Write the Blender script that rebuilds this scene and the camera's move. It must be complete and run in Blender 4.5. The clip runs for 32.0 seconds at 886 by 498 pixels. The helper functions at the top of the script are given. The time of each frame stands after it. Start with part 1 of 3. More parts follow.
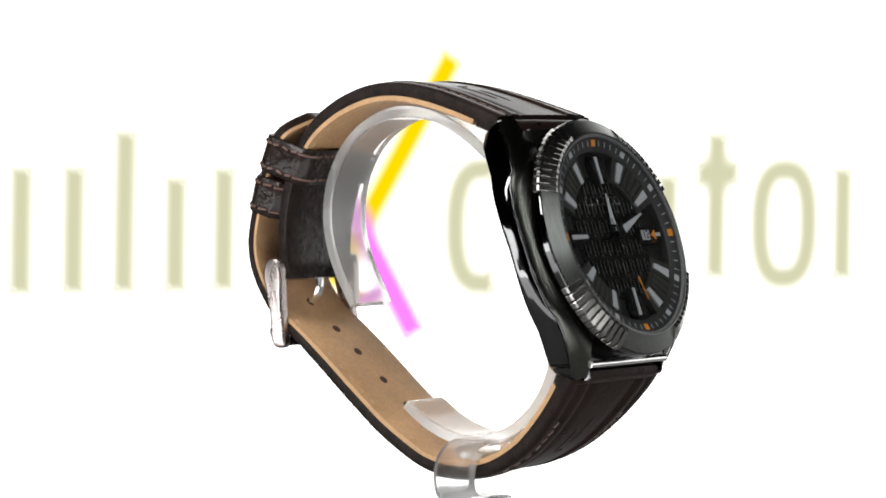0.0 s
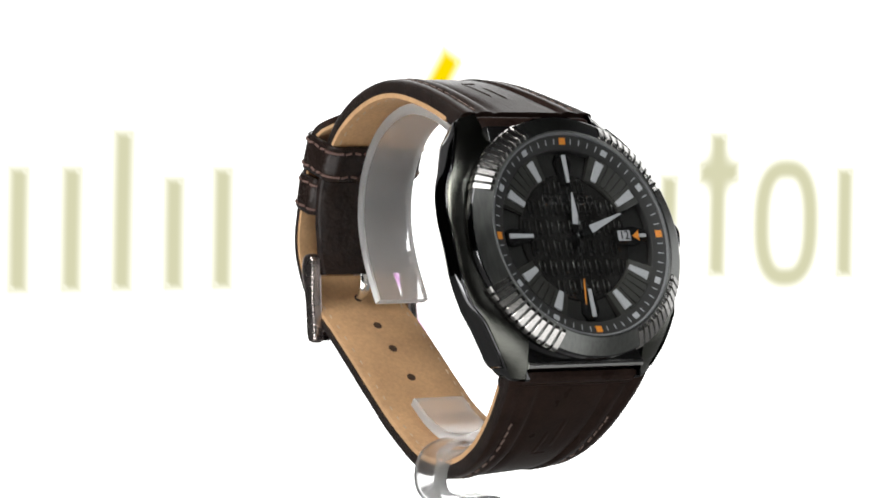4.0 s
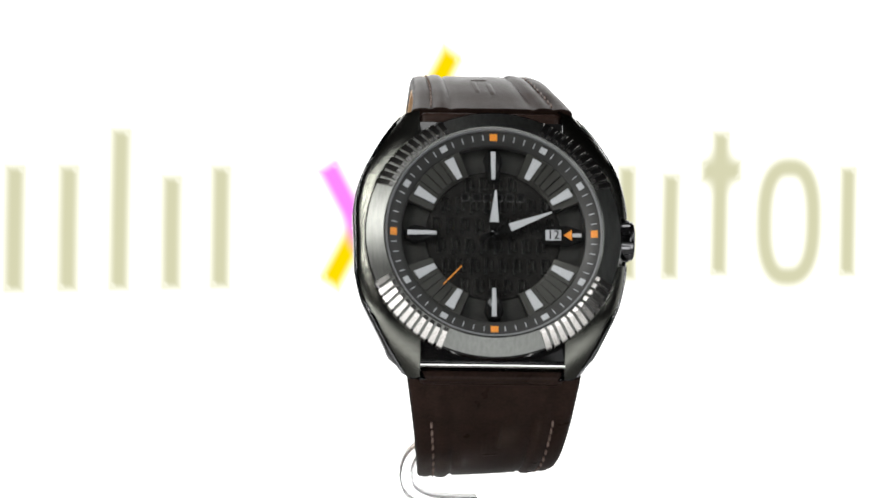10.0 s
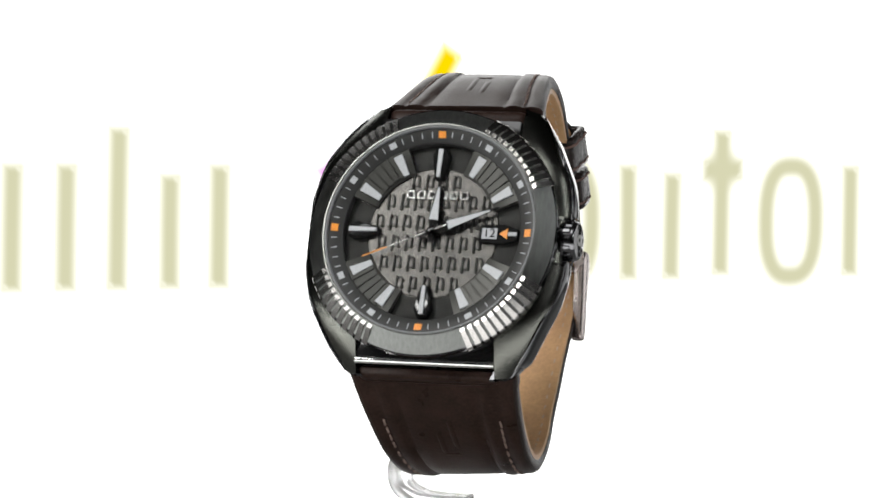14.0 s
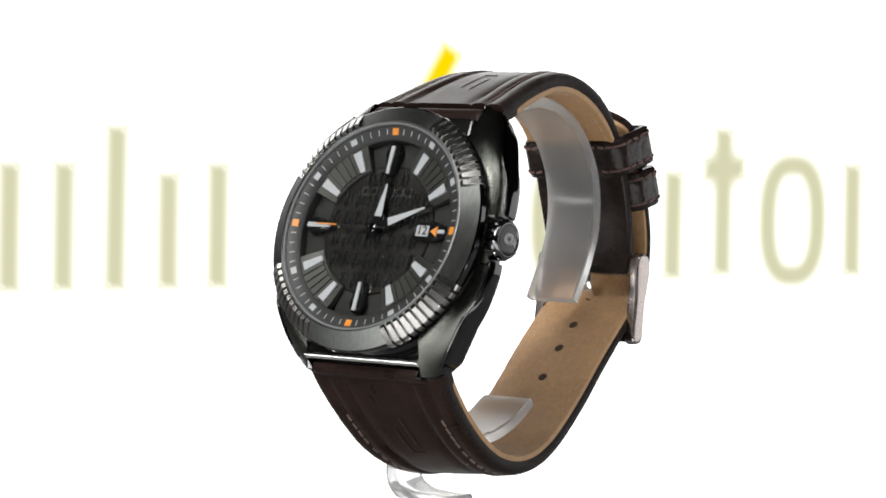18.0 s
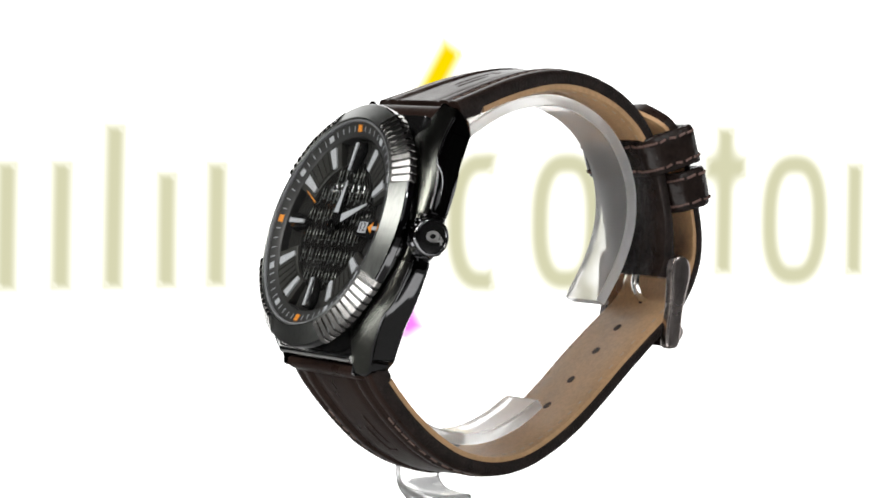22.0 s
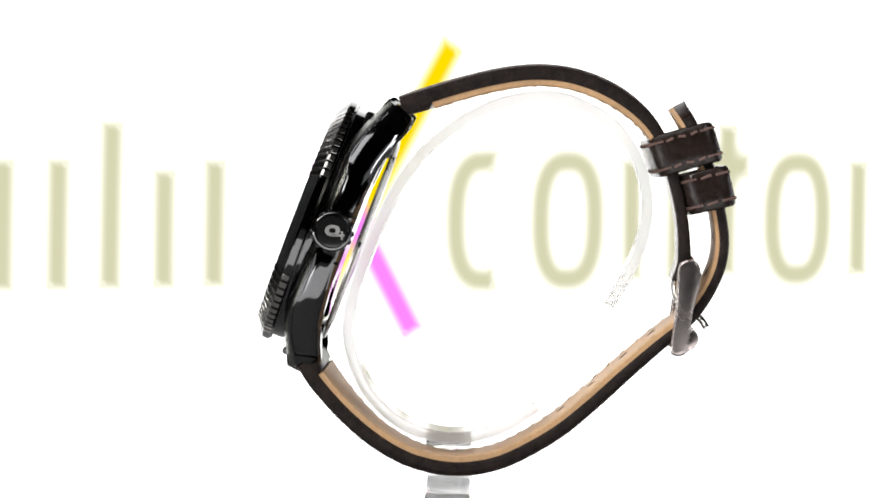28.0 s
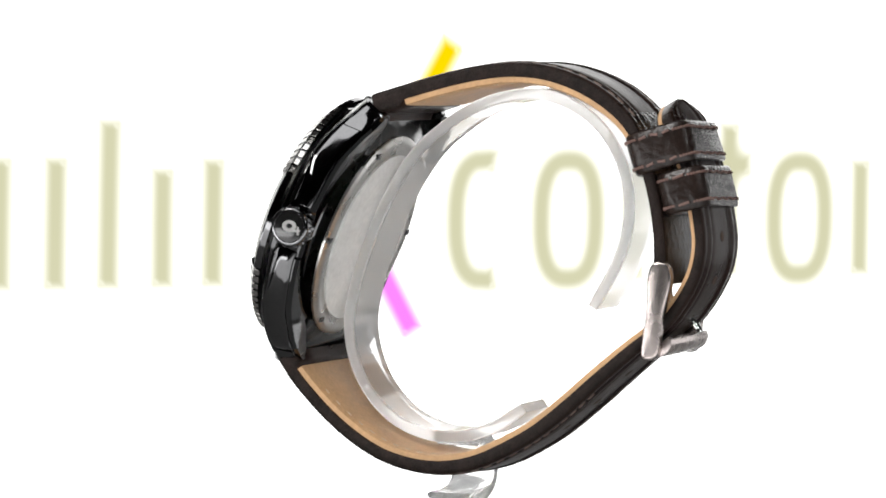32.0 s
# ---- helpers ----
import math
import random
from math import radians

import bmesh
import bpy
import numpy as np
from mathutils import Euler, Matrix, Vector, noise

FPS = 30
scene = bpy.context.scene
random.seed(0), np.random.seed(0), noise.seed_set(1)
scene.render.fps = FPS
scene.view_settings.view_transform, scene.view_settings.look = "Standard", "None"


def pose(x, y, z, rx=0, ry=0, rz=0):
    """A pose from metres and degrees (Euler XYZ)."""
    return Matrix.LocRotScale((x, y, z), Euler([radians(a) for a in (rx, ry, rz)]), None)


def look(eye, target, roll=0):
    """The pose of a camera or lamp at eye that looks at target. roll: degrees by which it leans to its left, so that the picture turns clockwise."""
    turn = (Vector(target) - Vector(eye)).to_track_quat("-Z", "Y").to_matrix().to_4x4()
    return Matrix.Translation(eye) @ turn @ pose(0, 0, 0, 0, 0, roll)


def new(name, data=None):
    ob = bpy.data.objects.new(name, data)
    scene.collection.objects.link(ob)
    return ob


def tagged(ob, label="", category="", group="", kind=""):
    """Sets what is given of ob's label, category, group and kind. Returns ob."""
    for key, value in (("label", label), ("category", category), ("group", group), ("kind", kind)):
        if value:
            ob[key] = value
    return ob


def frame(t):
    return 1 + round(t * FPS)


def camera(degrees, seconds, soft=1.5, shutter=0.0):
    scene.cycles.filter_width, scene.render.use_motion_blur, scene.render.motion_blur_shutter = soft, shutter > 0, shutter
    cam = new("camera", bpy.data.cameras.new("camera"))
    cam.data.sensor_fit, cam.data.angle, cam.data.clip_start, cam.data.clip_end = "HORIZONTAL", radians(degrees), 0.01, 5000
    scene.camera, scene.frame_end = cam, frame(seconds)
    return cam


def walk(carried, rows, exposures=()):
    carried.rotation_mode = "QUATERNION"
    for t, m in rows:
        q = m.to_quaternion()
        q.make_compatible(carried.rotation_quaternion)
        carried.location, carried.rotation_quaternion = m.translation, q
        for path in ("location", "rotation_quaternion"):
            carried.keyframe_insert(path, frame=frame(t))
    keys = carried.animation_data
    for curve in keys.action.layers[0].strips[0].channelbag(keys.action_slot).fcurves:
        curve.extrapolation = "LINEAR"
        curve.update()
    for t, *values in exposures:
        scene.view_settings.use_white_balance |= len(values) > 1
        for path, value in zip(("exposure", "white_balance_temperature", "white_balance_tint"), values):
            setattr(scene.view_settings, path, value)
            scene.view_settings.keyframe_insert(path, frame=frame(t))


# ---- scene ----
# A wristwatch on a clear display stand turns slowly before a small printed lightbox; the camera dollies in.
# Lengths below are in millimetres unless they end in a metre-scale call.
MM = 0.001
LIFT = 26.0          # the table top lies this far under the plan's zero height

cam = camera(14.07, 32.0, soft=1.8)
PITCH = radians(2.692)


def eye_at(t):
    k = t / 32.0
    return Vector((-5.81, -659.84 + 45.69 * k, 111.79 - 3.58 * k + LIFT)) * MM


def camera_row(t):
    e = eye_at(t)
    return t, look(e, e + Vector((0, math.cos(PITCH), -math.sin(PITCH))), 0.66)


walk(cam, [camera_row(t) for t in (0, 8, 16, 24, 32)])


# ---- world and lights ----
world = bpy.data.worlds.new("studio_dark")
world.use_nodes = True
world.node_tree.nodes["Background"].inputs[0].default_value = (0.6, 0.63, 0.66, 1)
world.node_tree.nodes["Background"].inputs[1].default_value = 0.008
scene.world = world
scene.view_settings.exposure = 0.0


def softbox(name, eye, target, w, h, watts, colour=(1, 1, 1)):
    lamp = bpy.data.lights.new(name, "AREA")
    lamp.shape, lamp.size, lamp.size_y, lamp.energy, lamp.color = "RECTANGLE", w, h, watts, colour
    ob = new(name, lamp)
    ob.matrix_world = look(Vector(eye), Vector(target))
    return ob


HEART = Vector((0, -0.01, 0.10))
softbox("strip_light_right", (0.6806, -0.5967, 0.735), HEART, 0.030, 0.55, 1.7, (0.97, 0.99, 1.0))
softbox("key_softbox_left", (-0.7632, -0.5656, 0.835), HEART + Vector((0, 0, 0.60)), 0.285, 0.46, 9.5, (1.0, 0.98, 0.95))
softbox("top_softbox", (-0.30, -0.50, 1.06), HEART, 0.70, 0.42, 4.4)
# unseen fill lamp, added to lift the dark metal
softbox("fill_softbox_right", (0.7616, -1.0166, 0.635), HEART, 0.68, 0.42, 0.70, (0.97, 0.99, 1.0))
softbox("low_softbox_left", (-0.53, -0.25, 0.036), HEART + Vector((0, 0, -0.03)), 0.46, 0.06, 0.72)
# added out of view to brighten strap back, cuff and case back
softbox("side_fill_right", (0.46, 0.20, 0.115), HEART + Vector((0, 0, 0.015)), 0.50, 0.20, 0.45)
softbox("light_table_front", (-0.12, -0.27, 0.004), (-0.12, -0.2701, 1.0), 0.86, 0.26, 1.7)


# ---- materials ----
def material(name, colour, rough=0.5, metal=0.0, grain=0.0, grain_size=0.4, bump=0.0, bump_size=0.3, stretch=(1, 1, 1),
             spec=0.5, coat=0.0, vary=0.0, blotch=4.0, sheen=0.0):
    """Principled surface with fine grain (grain_size, mm), broad blotches (blotch, mm) and relief (bump)."""
    m = bpy.data.materials.new(name)
    m.use_nodes = True
    nt = m.node_tree
    p = nt.nodes["Principled BSDF"]
    p.inputs["Base Color"].default_value = (*colour, 1)
    p.inputs["Roughness"].default_value = rough
    p.inputs["Metallic"].default_value = metal
    p.inputs["Specular IOR Level"].default_value = spec
    p.inputs["Coat Weight"].default_value = coat
    p.inputs["Sheen Weight"].default_value = sheen
    tc = nt.nodes.new("ShaderNodeTexCoord")
    mp = nt.nodes.new("ShaderNodeMapping")
    mp.inputs["Scale"].default_value = stretch
    nt.links.new(tc.outputs["Object"], mp.inputs["Vector"])

    def noise_node(size, detail=3.0):
        n = nt.nodes.new("ShaderNodeTexNoise")
        n.inputs["Scale"].default_value = 1.0 / (size * MM)
        n.inputs["Detail"].default_value = detail
        nt.links.new(mp.outputs["Vector"], n.inputs["Vector"])
        return n

    if grain > 0 or vary > 0:
        fine, broad = noise_node(grain_size), noise_node(blotch, 2.0)
        add = nt.nodes.new("ShaderNodeMath")
        add.operation = "MULTIPLY_ADD"
        add.inputs[1].default_value = 0.5
        nt.links.new(fine.outputs["Fac"], add.inputs[0])
        half = nt.nodes.new("ShaderNodeMath")
        half.operation = "MULTIPLY"
        half.inputs[1].default_value = 0.5
        nt.links.new(broad.outputs["Fac"], half.inputs[0])
        nt.links.new(half.outputs[0], add.inputs[2])
        ramp = nt.nodes.new("ShaderNodeMapRange")
        ramp.inputs["From Min"].default_value, ramp.inputs["From Max"].default_value = 0.3, 0.7
        ramp.inputs["To Min"].default_value, ramp.inputs["To Max"].default_value = 1 - grain, 1 + grain
        nt.links.new(add.outputs[0], ramp.inputs["Value"])
        mix = nt.nodes.new("ShaderNodeMix")
        mix.data_type, mix.blend_type = "RGBA", "MULTIPLY"
        mix.inputs["Factor"].default_value = 1.0
        mix.inputs["A"].default_value = (*colour, 1)
        nt.links.new(ramp.outputs[0], mix.inputs["B"])
        nt.links.new(mix.outputs["Result"], p.inputs["Base Color"])
        rr = nt.nodes.new("ShaderNodeMapRange")
        rr.inputs["To Min"].default_value, rr.inputs["To Max"].default_value = rough * 0.75, min(1, rough * 1.3)
        nt.links.new(broad.outputs["Fac"], rr.inputs["Value"])
        nt.links.new(rr.outputs[0], p.inputs["Roughness"])
    if bump > 0:
        b = nt.nodes.new("ShaderNodeBump")
        b.inputs["Strength"].default_value = bump
        b.inputs["Distance"].default_value = 0.2 * MM
        nt.links.new(noise_node(bump_size, 4.0).outputs["Fac"], b.inputs["Height"])
        nt.links.new(b.outputs["Normal"], p.inputs["Normal"])
    return m


def clear_plastic(name, rough=0.26, tint=(0.99, 0.995, 0.99), clear=0.92, ior=1.24, milky=0.22, back=0.0):
    """Acrylic, clear or frosted: a clear body with a pale haze that scatters light both ways."""
    m = material(name, tint, rough)
    p = m.node_tree.nodes["Principled BSDF"]
    p.inputs["Transmission Weight"].default_value = clear
    p.inputs["IOR"].default_value = ior
    nt = m.node_tree
    mix, milk = nt.nodes.new("ShaderNodeMixShader"), nt.nodes.new("ShaderNodeBsdfTranslucent")
    milk.inputs["Color"].default_value = (*tint, 1)
    mix.inputs[0].default_value = milky
    nt.links.new(p.outputs[0], mix.inputs[1])
    white, haze = nt.nodes.new("ShaderNodeBsdfDiffuse"), nt.nodes.new("ShaderNodeMixShader")
    white.inputs["Color"].default_value = (*tint, 1)
    haze.inputs[0].default_value = back
    nt.links.new(milk.outputs[0], haze.inputs[1])
    nt.links.new(white.outputs[0], haze.inputs[2])
    nt.links.new(haze.outputs[0], mix.inputs[2])
    nt.links.new(mix.outputs[0], nt.nodes["Material Output"].inputs["Surface"])
    return m


def window_glass(name):
    """Flat crystal: clear, with a Fresnel mirror on top."""
    m = bpy.data.materials.new(name)
    m.use_nodes = True
    nt = m.node_tree
    nt.nodes.remove(nt.nodes["Principled BSDF"])
    out = nt.nodes["Material Output"]
    mix, tr = nt.nodes.new("ShaderNodeMixShader"), nt.nodes.new("ShaderNodeBsdfTransparent")
    gl, fr = nt.nodes.new("ShaderNodeBsdfGlossy"), nt.nodes.new("ShaderNodeFresnel")
    gl.inputs["Roughness"].default_value = 0.03
    fr.inputs["IOR"].default_value = 1.5
    tr.inputs["Color"].default_value = (0.97, 0.98, 0.98, 1)
    nt.links.new(fr.outputs[0], mix.inputs[0])
    nt.links.new(tr.outputs[0], mix.inputs[1])
    nt.links.new(gl.outputs[0], mix.inputs[2])
    nt.links.new(mix.outputs[0], out.inputs["Surface"])
    return m


def glow(name, colour, strength=1.0):
    """The lit face of the lightbox."""
    m = bpy.data.materials.new(name)
    m.use_nodes = True
    nt = m.node_tree
    nt.nodes.remove(nt.nodes["Principled BSDF"])
    e = nt.nodes.new("ShaderNodeEmission")
    e.inputs["Color"].default_value, e.inputs["Strength"].default_value = (*colour, 1), strength
    nt.links.new(e.outputs[0], nt.nodes["Material Output"].inputs["Surface"])
    return m


def print_ink(name, colour, strength=1.0):
    """Ink on the lightbox with soft, sprayed edges: the weight lies in the UV's first value."""
    m = glow(name, colour, strength)
    nt = m.node_tree
    e = nt.nodes["Emission"]
    uv, sep = nt.nodes.new("ShaderNodeUVMap"), nt.nodes.new("ShaderNodeSeparateXYZ")
    uv.uv_map = "weight"
    ease = nt.nodes.new("ShaderNodeMapRange")
    ease.interpolation_type = "SMOOTHSTEP"
    mix, tr = nt.nodes.new("ShaderNodeMixShader"), nt.nodes.new("ShaderNodeBsdfTransparent")
    nt.links.new(uv.outputs[0], sep.inputs[0])
    nt.links.new(sep.outputs[0], ease.inputs["Value"])
    nt.links.new(ease.outputs[0], mix.inputs[0])
    nt.links.new(tr.outputs[0], mix.inputs[1])
    nt.links.new(e.outputs[0], mix.inputs[2])
    nt.links.new(mix.outputs[0], nt.nodes["Material Output"].inputs["Surface"])
    return m


BLACK_POLISHED = material("black_polished_metal", (0.09, 0.09, 0.092), 0.06, 1.0, grain=0.06, grain_size=0.6)
GUN_BRUSHED = material("gunmetal_brushed", (0.105, 0.107, 0.095), 0.20, 1.0, grain=0.18, grain_size=0.35, bump=0.10,
                       bump_size=0.15, stretch=(1, 12, 12))
EDGE_POLISHED = material("black_polished_edge", (0.11, 0.11, 0.113), 0.09, 1.0, grain=0.08)
BEZEL_METAL = material("gunmetal_bezel", (0.145, 0.15, 0.142), 0.31, 1.0, grain=0.22, grain_size=0.3, bump=0.05, bump_size=0.15, stretch=(8, 1, 8))
FLUTE_METAL = material("gunmetal_flutes", (0.36, 0.35, 0.335), 0.20, 1.0, grain=0.15, grain_size=0.3)
STEEL_WARM = material("buckle_steel", (0.47, 0.415, 0.395), 0.26, 1.0, grain=0.12, grain_size=0.4)
STEEL = material("steel_bright", (0.90, 0.90, 0.88), 0.14, 1.0, grain=0.05)
LEATHER = material("brown_leather", (0.0255, 0.0152, 0.0122), 0.30, 0.0, grain=0.35, grain_size=0.5, bump=0.2, bump_size=0.45, blotch=5, spec=0.07)
LEATHER_EDGE = material("brown_leather_edge", (0.018, 0.0122, 0.0105), 0.45, 0.0, grain=0.7, grain_size=0.28, bump=1.0, bump_size=0.35, blotch=2.0, spec=0.15)
LINING = material("tan_lining_leather", (0.56, 0.338, 0.17), 0.55, 0.0, grain=0.18, grain_size=0.7, bump=0.22, bump_size=0.35, blotch=6)
HOLE_SHADE = material("punched_hole", (0.05, 0.025, 0.012), 0.7, grain=0.3)
KEEPER_LEATHER = material("brown_keeper_leather", (0.019, 0.0125, 0.0105), 0.22, 0.0, grain=0.4, grain_size=0.6, bump=1.0, bump_size=1.2, blotch=4, spec=0.28)
THREAD_BROWN = material("brown_thread", (0.17, 0.10, 0.083), 0.7, grain=0.3, grain_size=0.2)
THREAD_PALE = material("pale_thread", (0.55, 0.42, 0.28), 0.7, grain=0.2, grain_size=0.2)
THREAD_DARK = material("dark_thread", (0.21, 0.15, 0.125), 0.6, grain=0.3, grain_size=0.2)
DIAL_DARK = material("dial_charcoal", (0.075, 0.072, 0.068), 0.24, 0.9, grain=0.25, grain_size=0.25, bump=0.12, bump_size=0.2)
DIAL_MARK = material("dial_relief", (0.026, 0.025, 0.024), 0.22, 0.9, grain=0.2, grain_size=0.25)
DIAL_GRAINY = material("dial_grained", (0.022, 0.022, 0.020), 0.42, 0.4, grain=0.7, grain_size=0.2, bump=0.8, bump_size=0.18)
DIAL_SECTOR = material("dial_sector_grey", (0.046, 0.046, 0.041), 0.42, 0.4, grain=0.15, grain_size=0.3)
RING_DARK = material("chapter_ring_grey", (0.036, 0.036, 0.035), 0.45, 0.2, grain=0.12)
RING_GREY = material("glass_ring_grey", (0.20, 0.205, 0.21), 0.6, 0.0, grain=0.1)
EMBLEM_GREY = material("emblem_grey", (0.30, 0.30, 0.29), 0.35, 0.3, grain=0.1)
LUME = material("white_lume", (0.47, 0.485, 0.50), 0.5, grain=0.05)
ORANGE = material("orange_paint", (0.85, 0.30, 0.035), 0.45, grain=0.06)
GLOSS_BLACK = material("gloss_black", (0.008, 0.008, 0.008), 0.10, 0.0, grain=0.1, spec=0.45)
DATE_WHITE = material("date_wheel_white", (0.45, 0.46, 0.48), 0.6, grain=0.05)
BACK_STEEL = material("case_back_steel", (0.55, 0.54, 0.52), 0.28, 1.0, grain=0.1, grain_size=0.5)
BACK_FILM = material("frosted_case_back_film", (0.84, 0.85, 0.84), 0.35, 0.0, grain=0.10, grain_size=1.0, coat=0.3)
GLASS = window_glass("watch_crystal")
ACRYLIC = clear_plastic("clear_acrylic", 0.06, (1.0, 1.0, 1.0), 1.0, 1.27, 0.27, 0.5)
BRACKET_CLEAR = clear_plastic("clear_acrylic_bracket", 0.15, (1.0, 1.0, 1.0), 1.0, 1.28, 0.22)
ACRYLIC_EDGE = clear_plastic("frosted_acrylic_edge", 0.30, (1.0, 1.0, 1.0), 1.0, 1.15, 0.46, 0.2)
CROWN_METAL = material("crown_metal", (0.16, 0.16, 0.165), 0.12, 1.0, grain=0.08)
TABLE_GREY = material("grey_table", (0.20, 0.20, 0.20), 0.6, grain=0.06, grain_size=8, blotch=60)
WALL_GREY = material("grey_studio_wall", (0.03, 0.03, 0.032), 0.9, grain=0.08, grain_size=20, blotch=300)
PANEL_GLOW = glow("lightbox_white", (1.0, 1.0, 0.99), 2.4)
INK_OLIVE = print_ink("olive_ink", (0.69, 0.68, 0.455))
INK_YELLOW = print_ink("yellow_ink", (1.0, 0.74, 0.0))
INK_PINK = print_ink("pink_ink", (1.0, 0.26, 1.0))
REFLECTOR_GREY = material("haze_reflector", (0.28, 0.28, 0.28), 0.7, grain=0.05)
PANEL_CASE = material("lightbox_case", (0.7, 0.7, 0.7), 0.4, grain=0.05)


# ---- mesh helpers ----
def part(name, bm, mat, parent, label="", matrix=None, sharp=38.0, extra=()):
    """Links a bmesh (millimetres) as one mesh object under a thing or a part."""
    for f in bm.faces:
        f.smooth = True
    bm.normal_update()
    for e in bm.edges:
        if len(e.link_faces) == 2 and e.calc_face_angle(0.0) > radians(sharp):
            e.smooth = False
    bmesh.ops.scale(bm, vec=(MM, MM, MM), verts=bm.verts)
    me = bpy.data.meshes.new(name)
    bm.to_mesh(me)
    bm.free()
    me.materials.append(mat)
    for m in extra:
        me.materials.append(m)
    ob = new(name, me)
    ob.parent = parent
    if matrix is not None:
        ob.matrix_basis = matrix
    return tagged(ob, label) if label else ob


def same(name, ob, parent, matrix):
    """Another object on the mesh of ob."""
    o = new(name, ob.data)
    o.parent, o.matrix_basis = parent, matrix
    return o


def shift(x, y, z, rx=0, ry=0, rz=0):
    return pose(x * MM, y * MM, z * MM, rx, ry, rz)


def loft(rings, closed=True, caps=True):
    """A skin through rings of equally many points; rings are closed loops."""
    bm = bmesh.new()
    rows = [[bm.verts.new(p) for p in r] for r in rings]
    n = len(rings[0])
    for a, b in zip(rows, rows[1:]):
        for i in range(n if closed else n - 1):
            j = (i + 1) % n
            bm.faces.new((a[i], a[j], b[j], b[i]))
    if caps and closed:
        bm.faces.new(reversed(rows[0]))
        bm.faces.new(rows[-1])
    bmesh.ops.recalc_face_normals(bm, faces=bm.faces)
    return bm


def revolve(profile, n=96, a0=0.0, a1=360.0, close=True):
    """Turns a profile of (radius, height) about z; angles run clockwise from twelve o'clock. A closed profile gives a solid ring."""
    full = abs(a1 - a0) >= 359.9
    bm = bmesh.new()
    rows = []
    for i in range(n if full else n + 1):
        a = radians(a0 + (a1 - a0) * i / n)
        rows.append([bm.verts.new((r * math.sin(a), r * math.cos(a), z)) for r, z in profile])
    m = len(profile)
    pairs = list(zip(rows, rows[1:])) + ([(rows[-1], rows[0])] if full else [])
    for a, b in pairs:
        for i in range(m if close else m - 1):
            j = (i + 1) % m
            bm.faces.new((a[i], b[i], b[j], a[j]))
    if not full and close:
        bm.faces.new(rows[0])
        bm.faces.new(reversed(rows[-1]))
    bmesh.ops.remove_doubles(bm, verts=bm.verts, dist=1e-5)
    bmesh.ops.recalc_face_normals(bm, faces=bm.faces)
    return bm


def prism(points, z0, z1, bevel=0.0, segments=2, taper=1.0):
    """A flat outline raised from z0 to z1, its edges rounded."""
    cx = sum(p[0] for p in points) / len(points)
    cy = sum(p[1] for p in points) / len(points)
    bm = bmesh.new()
    low = [bm.verts.new((x, y, z0)) for x, y in points]
    top = [bm.verts.new((cx + (x - cx) * taper, cy + (y - cy) * taper, z1)) for x, y in points]
    n = len(points)
    bm.faces.new(reversed(low))
    bm.faces.new(top)
    for i in range(n):
        j = (i + 1) % n
        bm.faces.new((low[i], low[j], top[j], top[i]))
    bmesh.ops.recalc_face_normals(bm, faces=bm.faces)
    if bevel > 0:
        bmesh.ops.bevel(bm, geom=list(bm.edges), offset=bevel, segments=segments, affect="EDGES", profile=0.6)
    return bm


def block(x0, x1, y0, y1, z0, z1, bevel=0.0, segments=2):
    return prism([(x0, y0), (x1, y0), (x1, y1), (x0, y1)], z0, z1, bevel, segments)


def smooth_line(points, n):
    """Catmull-Rom through tuples of any length, resampled to n + 1 rows."""
    pts = [np.array(p, float) for p in points]
    pts = [2 * pts[0] - pts[1]] + pts + [2 * pts[-1] - pts[-2]]
    seg = len(pts) - 3
    rows = []
    for i in range(n + 1):
        s = min(i / n * seg, seg - 1e-9)
        k = int(s)
        t = s - k
        a, b, c, d = pts[k:k + 4]
        rows.append(0.5 * (2 * b + (c - a) * t + (2 * a - 5 * b + 4 * c - d) * t * t + (3 * b - a - 3 * c + d) * t ** 3))
    return rows


def rod(a, b, r, n=12, r2=None):
    a, b = Vector(a), Vector(b)
    w = (b - a).normalized()
    u = w.orthogonal().normalized()
    v = w.cross(u)
    rings = []
    for p, q in ((a, r), (b, r if r2 is None else r2)):
        rings.append([tuple(p + (u * math.cos(t) + v * math.sin(t)) * q) for t in [2 * math.pi * i / n for i in range(n)]])
    return loft(rings)


def merge(target, source):
    """Adds the faces of one bmesh to another."""
    vs = {v: target.verts.new(v.co) for v in source.verts}
    for f in source.faces:
        target.faces.new([vs[v] for v in f.verts])
    source.free()
    return target


# ---- the studio ----
def studio():
    table = part("table", block(-700, 700, -1000, 620, -22, 0, 3), TABLE_GREY, None)
    tagged(table, "plain grey table top under the stand", "table", kind="structure")
    for name, box in (("floor", (-1500, 1500, -1800, 1500, -780, -740)), ("ceiling", (-1500, 1500, -1800, 1500, 1700, 1740)),
                      ("wall_back", (-1500, 1500, 1500, 1540, -740, 1700)), ("wall_front", (-1500, 1500, -1840, -1800, -740, 1700)),
                      ("wall_left", (-1540, -1500, -1800, 1500, -740, 1700)), ("wall_right", (1500, 1540, -1800, 1500, -740, 1700))):
        ob = part(name, block(*box), WALL_GREY, None)
        tagged(ob, "plain dark grey studio surface", name.split("_")[0], kind="structure")


